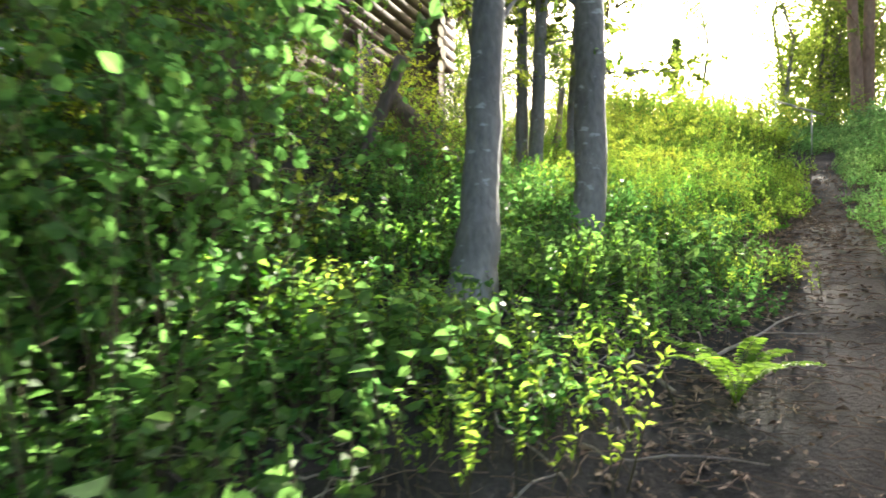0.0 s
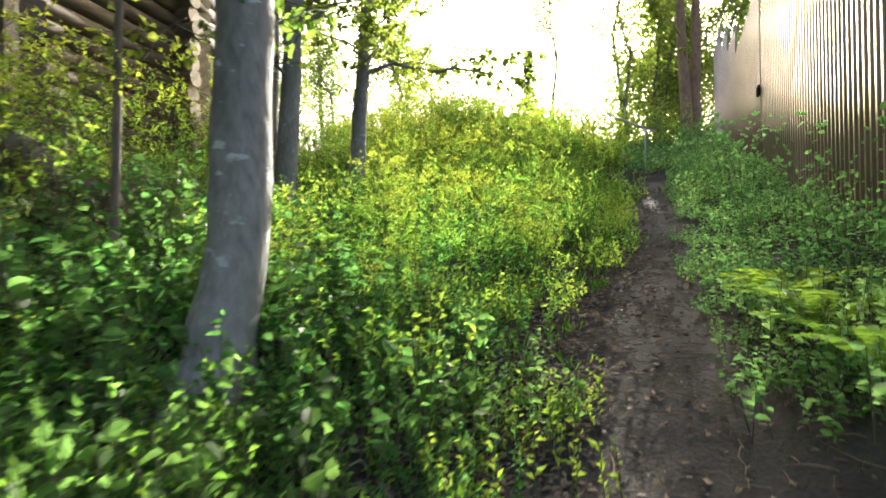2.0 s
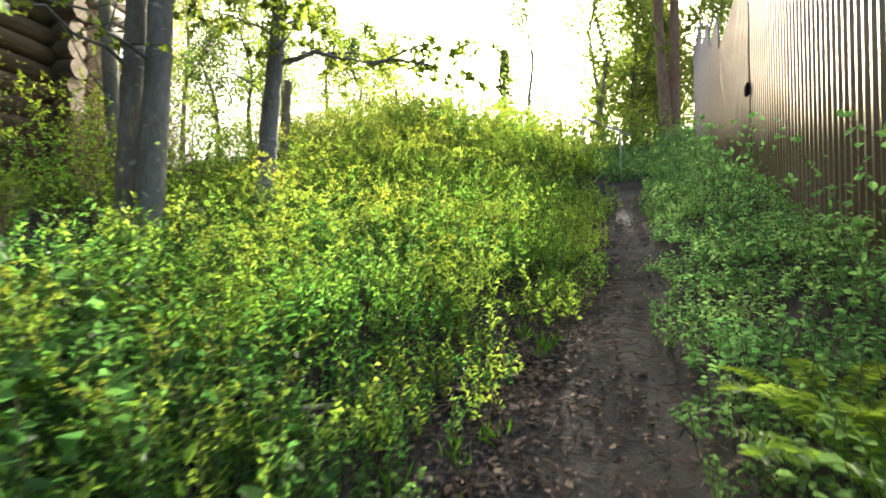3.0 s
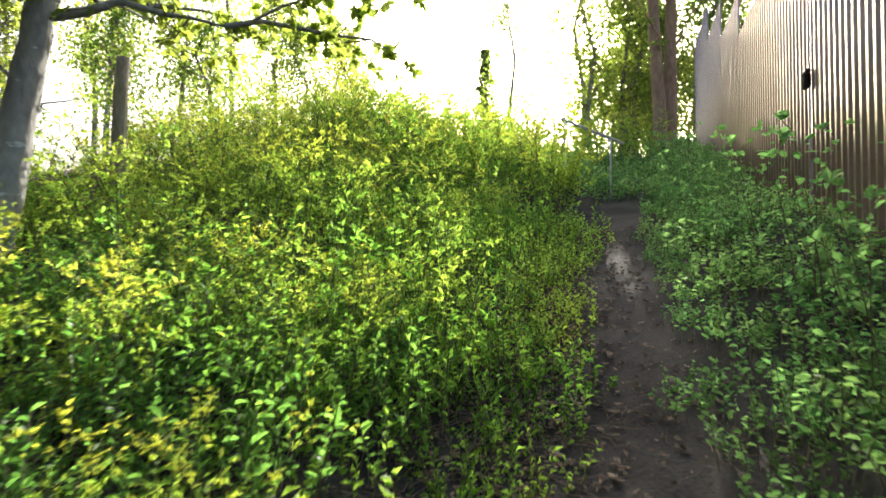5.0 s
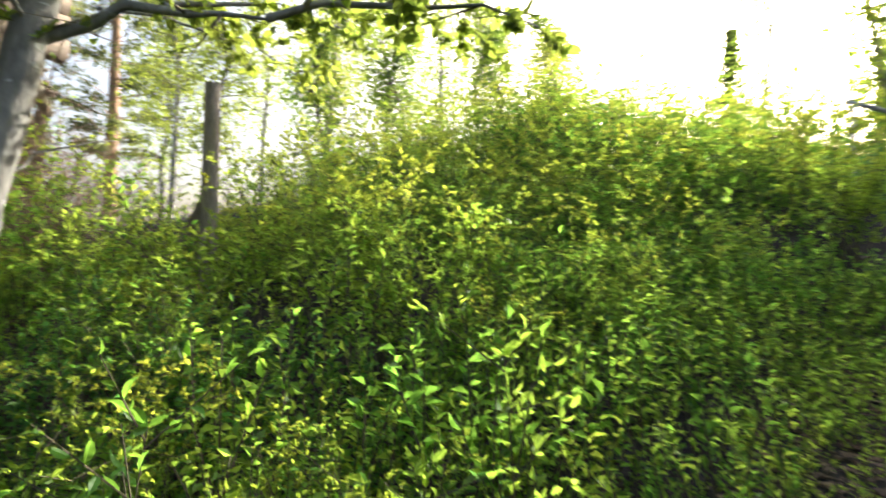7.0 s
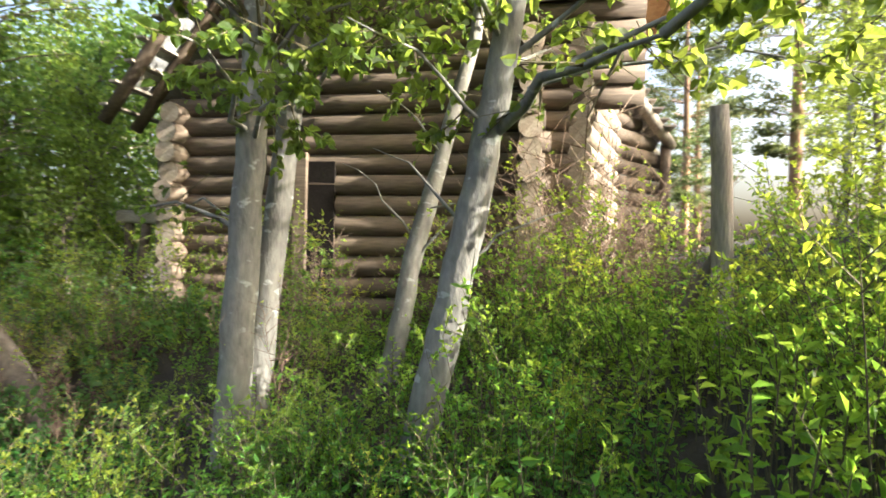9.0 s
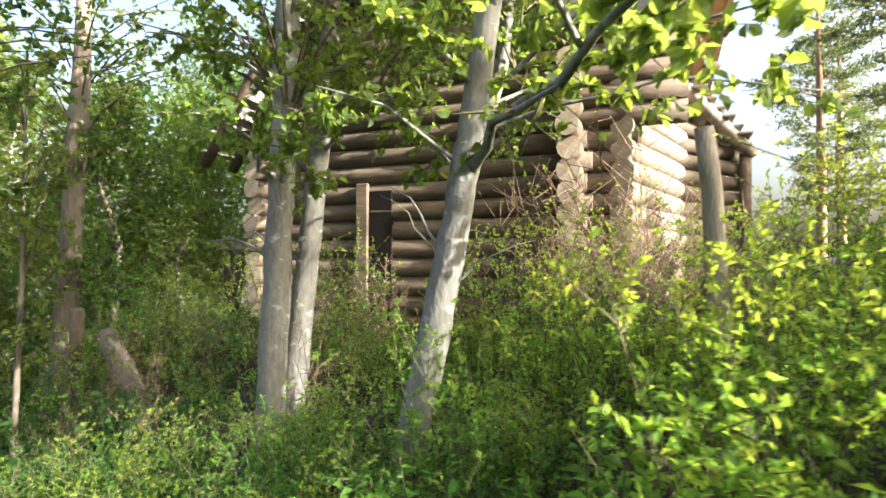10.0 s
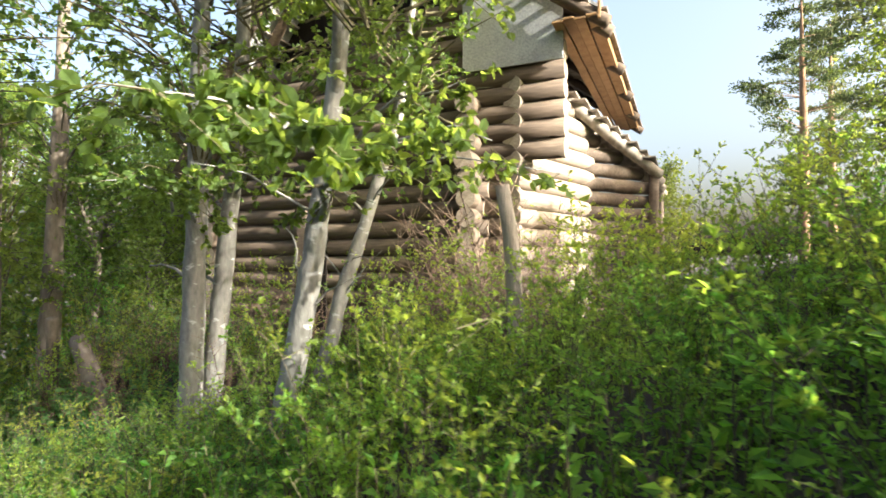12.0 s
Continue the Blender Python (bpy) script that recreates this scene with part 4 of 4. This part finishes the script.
nettles = Spreader([herb_patch(100 + i, "soft green leafy herbs on the shady bank", M_HERB, 40, 0.34, 0.056, 0.55, rows=10) for i in range(4)], 7)
for s0 in np.arange(2.6, 21.0, 0.4):
    for v0 in np.arange(-1.25, -0.34, 0.24):
        s, v = s0 + rnd.uniform(-0.18, 0.18), v0 + rnd.uniform(-0.08, 0.08)
        v -= float(np.interp(s, [3.0, 5.0, 6.0, 9.0, 10.5, 12.0], [0.25, 0.15, 0.05, 0.0, 0.1, 0.05]))
        if s < 4.6 and (v > -0.75 or rnd.random() < 0.4):
            continue
        x, y = xy(s, v + path_v(s))
        nettles.put(x, y, rnd.uniform(0.65, 1.05) * (0.6 if v > -0.62 else 0.75))
for s0 in np.arange(16.5, 23.5, 0.7):
    for v0 in np.arange(-0.9, 3.6, 0.7):
        x, y = xy(s0 + rnd.uniform(-0.3, 0.3), v0 + rnd.uniform(-0.3, 0.3))
        nettles.put(x, y, rnd.uniform(0.9, 1.4))
broad = Spreader([herb_patch(110 + i, "broad-leaved brambles and raspberry shoots", M_HAZEL, 30, 0.46, 0.072, 0.72, "bramble_patch") for i in range(4)], 9)
for s0 in np.arange(-1.2, 5.6, 0.42):
    for v0 in np.arange(0.7, 5.6, 0.42):
        s, v = s0 + rnd.uniform(-0.2, 0.2), v0 + rnd.uniform(-0.2, 0.2)
        x, y = xy(s, v)
        if off_walk(x, y) < 0.6 or (s < 2.7 and v < 1.1) or by_trunk(x, y) < 0.25 or rnd.random() < (0.5 if 0.8 < s < 3.0 and v < 1.5 else 0.15):
            continue
        broad.put(x, y, rnd.uniform(0.6, 1.1) * (1.0 if off_walk(x, y) > 1.1 else 0.7))
low = Spreader([herb_patch(120 + i, "low bright green ground herbs", M_SHRUB, 44, 0.34, 0.042, 0.45, "ground_herbs", 0.6, 12, cheap=True) for i in range(3)], 10)
meadow = Spreader([herb_patch(125 + i, "soft knee-high green herbs beside the path", M_MEADOW, 36, 0.5, 0.045, 0.42, "herb_clump", 0.5, 15) for i in range(3)], 16)
for s0 in np.arange(3.4, 9.6, 0.4):
    for v0 in np.arange(0.8, 3.4, 0.42):
        s, v = s0 + rnd.uniform(-0.18, 0.18), v0 + rnd.uniform(-0.18, 0.18)
        x, y = xy(s, v + path_v(s))
        if off_walk(x, y) < 0.75 or by_trunk(x, y) < 0.3:
            continue
        meadow.put(x, y, rnd.uniform(0.6, 1.0) * (0.65 if v < 1.1 else 1.0))
for s0 in np.arange(2.0, 9.5, 0.6):
    for v0 in np.arange(0.55, 9.0, 0.6):
        s, v = s0 + rnd.uniform(-0.25, 0.25), v0 + rnd.uniform(-0.25, 0.25)
        x, y = xy(s, v)
        if off_walk(x, y) < 0.3 or v < float(np.interp(s, [2.2, 3.0, 5.0], [0.95, 0.62, 0.5])) or at_house(x, y, 0.2) or (-1.8 < x < 1.0 and 5.0 < y < 7.4):
            continue
        low.put(x, y, rnd.uniform(0.7, 1.2))
for s0 in np.arange(8.6, 13.4, 0.36):
    for v0 in np.arange(0.55, 2.0, 0.36):
        s = s0 + rnd.uniform(-0.12, 0.12)
        x, y = xy(s, v0 + rnd.uniform(-0.1, 0.1) + path_v(s))
        low.put(x, y, rnd.uniform(0.9, 1.3) * (1.0 if off_walk(x, y) > 0.4 else 0.75))
for s0 in np.arange(9.6, 14.0, 0.7):
    for v0 in np.arange(2.1, 6.5, 0.7):
        x, y = xy(s0 + rnd.uniform(-0.3, 0.3), v0 + rnd.uniform(-0.3, 0.3))
        if not at_house(x, y, 0.2):
            low.put(x, y, rnd.uniform(1.1, 1.6))
for x in np.arange(-9.0, -0.5, 1.0):
    for y in np.arange(0.0, 6.5, 1.0):
        if not at_house(x, y, 0.2) and (x < -3.0 or rnd.random() < 0.4):
            low.put(x + rnd.uniform(-0.3, 0.3), y + rnd.uniform(-0.3, 0.3), rnd.uniform(1.0, 1.7))


def fern_mesh(seed, fronds=9, length=0.6):
    rng = np.random.default_rng(seed)
    so, lv = Soup(), Soup()
    for i in range(fronds):
        a = 6.28 * i / fronds + rng.uniform(-0.3, 0.3)
        ln = length * rng.uniform(0.75, 1.15)
        out = np.array([math.cos(a), math.sin(a), 0])
        side = np.array([-math.sin(a), math.cos(a), 0])
        pts = [out * ln * (0.35 * f + 0.4 * f * f) + np.array([0, 0, ln * (1.15 * f - 0.62 * f * f)]) for f in np.linspace(0, 1, 9)]
        so.tube(pts, [0.004 * (1 - 0.8 * k / 8) for k in range(9)], 4, False)
        n = 30
        for sg in (-1, 1):
            f = np.linspace(0.12, 0.99, n)
            at = np.stack([np.interp(f * 8, range(9), [p[j] for p in pts]) for j in range(3)], 1)
            size = ln * 0.12 * np.sin(np.pi * np.clip(0.12 + 0.88 * (1 - f), 0, 1) ** 0.8) ** 0.8
            lv.leaves(at, side * sg + out * 0.35 + rng.normal(size=(n, 3)) * 0.06, size, 0.26, rng, fold=0.03)
    return so.mesh("rachis"), lv.mesh("frond")


def make_fern(seed):
    st, lv = fern_mesh(seed)
    t = thing("fern", Matrix(), "fresh green fern with arching feathery fronds", "fern", "ferns by the path")
    part("rachis", st, M_FERN, t)
    part("frond", lv, M_FERN, t)
    return t


ferns = Spreader([make_fern(130), make_fern(131)], 12)
for x, y, sc in ((1.42, 2.55, 0.8), (3.95, 4.05, 0.95), (3.66, 3.55, 0.85), (4.15, 4.45, 0.8)):
    ferns.put(x, y, sc)
# leafy young shoots along the fence
for x, y, sc in ((11.4, 17.0, 1.2), (12.2, 17.4, 1.3), (10.6, 17.6, 1.2), (11.6, 18.6, 1.4), (9.8, 18.0, 1.2), (12.8, 18.8, 1.3), (10.4, 19.2, 1.4), (13.0, 16.9, 1.1), (8.8, 17.6, 1.0), (13.8, 18.2, 1.3)):
    thicket.put(x, y, sc)
shoots = Spreader([make_shrub(140 + i, "leafy young shrub growing along the fence", height=1.25, stems=6, spread=0.3, leaf=0.06, twigs=6, per=3, width=0.6, detail=True, mat=M_HERB, group="shrubs along the fence") for i in range(2)], 13)
for s, v, sc in ((8.9, -0.95, 0.75), (9.6, -1.0, 0.85), (10.6, -1.0, 0.85), (7.3, -1.05, 0.6), (12.0, -0.95, 0.8), (6.4, -1.05, 0.7), (16.5, -0.8, 0.8), (15.2, -0.95, 0.7)):
    x, y = xy(s, v + path_v(s))
    shoots.put(x, y, sc)
# hazel bush hanging over the start of the path
hazel = Spreader([make_shrub(150 + i, "overhanging hazel bush with large soft leaves", "hazel_bush", height=2.1, stems=10, spread=0.55, leaf=0.066, twigs=11, per=10, width=0.75, detail=True, mat=M_HAZEL, group="hazel bushes") for i in range(2)], 14)
for x, y, sc in ((-1.15, 1.75, 1.0), (-1.45, 2.4, 1.15), (-1.9, 1.5, 1.2), (-1.1, 3.1, 0.9), (-2.4, 3.0, 1.3)):
    hazel.put(x, y, sc)


# ---- litter on the ground ----
def scatter(name, label, n, zone, maker, mat, category):
    so = Soup()
    rng = np.random.default_rng(len(name) * 7)
    for i in range(n):
        s, v = zone(rng)
        x, y = xy(s, v + path_v(s))
        maker(so, rng, x, y, ground_z(x, y))
    ob = part(name, so.mesh(name), mat)
    return tagged(ob, label, category, kind="stuff")


def one_twig(so, rng, x, y, z):
    a, ln = rng.uniform(0, 6.28), rng.uniform(0.06, 0.32)
    d = np.array([math.cos(a), math.sin(a), 0])
    p = [np.array([x, y, z + 0.012]) + d * ln * f + (0, 0, rng.uniform(0, 0.03)) + rng.normal(size=3) * (0.006, 0.006, 0.004) for f in (0, 0.35, 0.7, 1)]
    r = rng.uniform(0.0015, 0.004)
    so.tube(p, [r, r * 0.9, r * 0.7, r * 0.4], 4)


def one_stick(so, rng, x, y, z):
    a, ln = rng.uniform(0, 6.28), rng.uniform(0.2, 0.6)
    d = np.array([math.cos(a), math.sin(a), 0])
    p = [np.array([x, y, z + 0.02]) + d * ln * f + (0, 0, rng.uniform(0, 0.09)) + rng.normal(size=3) * (0.012, 0.012, 0.008) for f in (0, 0.2, 0.4, 0.6, 0.8, 1)]
    r = rng.uniform(0.003, 0.007)
    so.tube(p, [r, r * 0.95, r * 0.85, r * 0.7, r * 0.5, r * 0.3], 5)


def one_leaf(so, rng, x, y, z):
    a, r = rng.uniform(0, 6.28), rng.uniform(0.008, 0.032)
    c, w = np.array([math.cos(a), math.sin(a), 0]) * r, np.array([-math.sin(a), math.cos(a), 0]) * r * rng.uniform(0.25, 0.6)
    q = np.array([x, y, z + 0.01])
    up = rng.uniform(0, 0.9, 6) * r
    so.add([q - c + (0, 0, up[0]), q - c * 0.2 - w + (0, 0, up[1]), q + c * 0.5 - w * 0.8 + (0, 0, up[2]), q + c + (0, 0, up[3]), q + c * 0.4 + w + (0, 0, up[4]), q - c * 0.4 + w + (0, 0, up[5])], [[0, 1, 2, 3], [0, 3, 4, 5]])


scatter("twig_litter", "grey dead twigs strewn on the soil", 2200, lambda g: (g.uniform(-0.5, 9.5), g.normal(0.45, 0.7)), one_twig, M_DRYTWIG, "twigs")
scatter("twig_heap", "tangled grey dead twigs below the brambles", 150, lambda g: (g.uniform(0.6, 4.4), g.uniform(0.7, 2.3)), one_stick, M_PALETWIG, "twigs")
scatter("leaf_litter", "brown dead leaves along the path edge", 9000, lambda g: (g.uniform(4.0, 14.0) if g.uniform() < 0.85 else g.uniform(-0.5, 4.0), g.normal(0.52, 0.2) if g.uniform() < 0.7 else g.normal(0.0, 0.45)), one_leaf, M_DEADLEAF, "leaves")


def one_pebble(so, rng, x, y, z):
    r = rng.uniform(0.002, 0.007)
    v = [np.array([x, y, z]) + np.array(d) * r * rng.uniform(0.7, 1.2) for d in ((1, 0, 0.1), (0, 1, 0), (-1, 0, 0.1), (0, -1, 0), (0, 0, 0.7))]
    so.add(v, [[0, 1, 4], [1, 2, 4], [2, 3, 4], [3, 0, 4]])


scatter("soil_crumb", "crumbs of soil and small stones on the path", 3500, lambda g: (g.uniform(-0.5, 15.0), g.normal(0.0, 0.35)), one_pebble, M_SOIL, "soil")


def one_grass(so, rng, x, y, z):
    for k in range(14):
        d = rng.normal(size=3) * (0.5, 0.5, 0) + (0, 0, 1)
        so.leaves(np.array([[x + rng.normal() * 0.03, y + rng.normal() * 0.03, z - 0.01]]), d[None], np.array([rng.uniform(0.06, 0.17)]), 0.05, rng, fold=0.02)


scatter("grass_tuft", "bright green grass tufts at the path edge", 30, lambda g: (g.uniform(5.5, 13.0), g.uniform(0.42, 0.75)), one_grass, M_FERN, "grass")
for x, y, a, ln, r in ((1.55, 3.05, 0.5, 0.9, 0.014), (1.15, 2.6, 2.2, 0.7, 0.012), (2.55, 2.45, 0.9, 1.1, 0.02), (0.7, 3.3, 0.3, 1.0, 0.013), (2.1, 5.2, 0.6, 1.1, 0.02), (1.3, 6.3, 2.6, 1.2, 0.018)):
    z = ground_z(x, y)
    ob = thing("dead_branch", Matrix.Translation((x, y, z)), "dry grey fallen branch on the soil", "branch", "fallen branches")
    so = Soup()
    rng = np.random.default_rng(int(x * 100))
    d = np.array([math.cos(a), math.sin(a), 0])
    pts = []
    for f in np.linspace(0, 1, 6):
        q = d * ln * f + rng.normal(size=3) * (0.015, 0.015, 0)
        pts.append((q[0], q[1], ground_z(x + q[0], y + q[1]) - z + r * 1.3 + 0.02))
    so.tube(pts, [r * (1 - 0.6 * f) for f in np.linspace(0, 1, 6)], 6)
    for k in (2, 3, 4):
        e = rng.normal(size=3) * (0.22, 0.22, 0.05) + (0, 0, 0.06)
        so.tube([pts[k], np.array(pts[k]) + e], [r * 0.45, r * 0.2], 4)
    part("stick", so.mesh("stick", True), M_PALETWIG, ob)
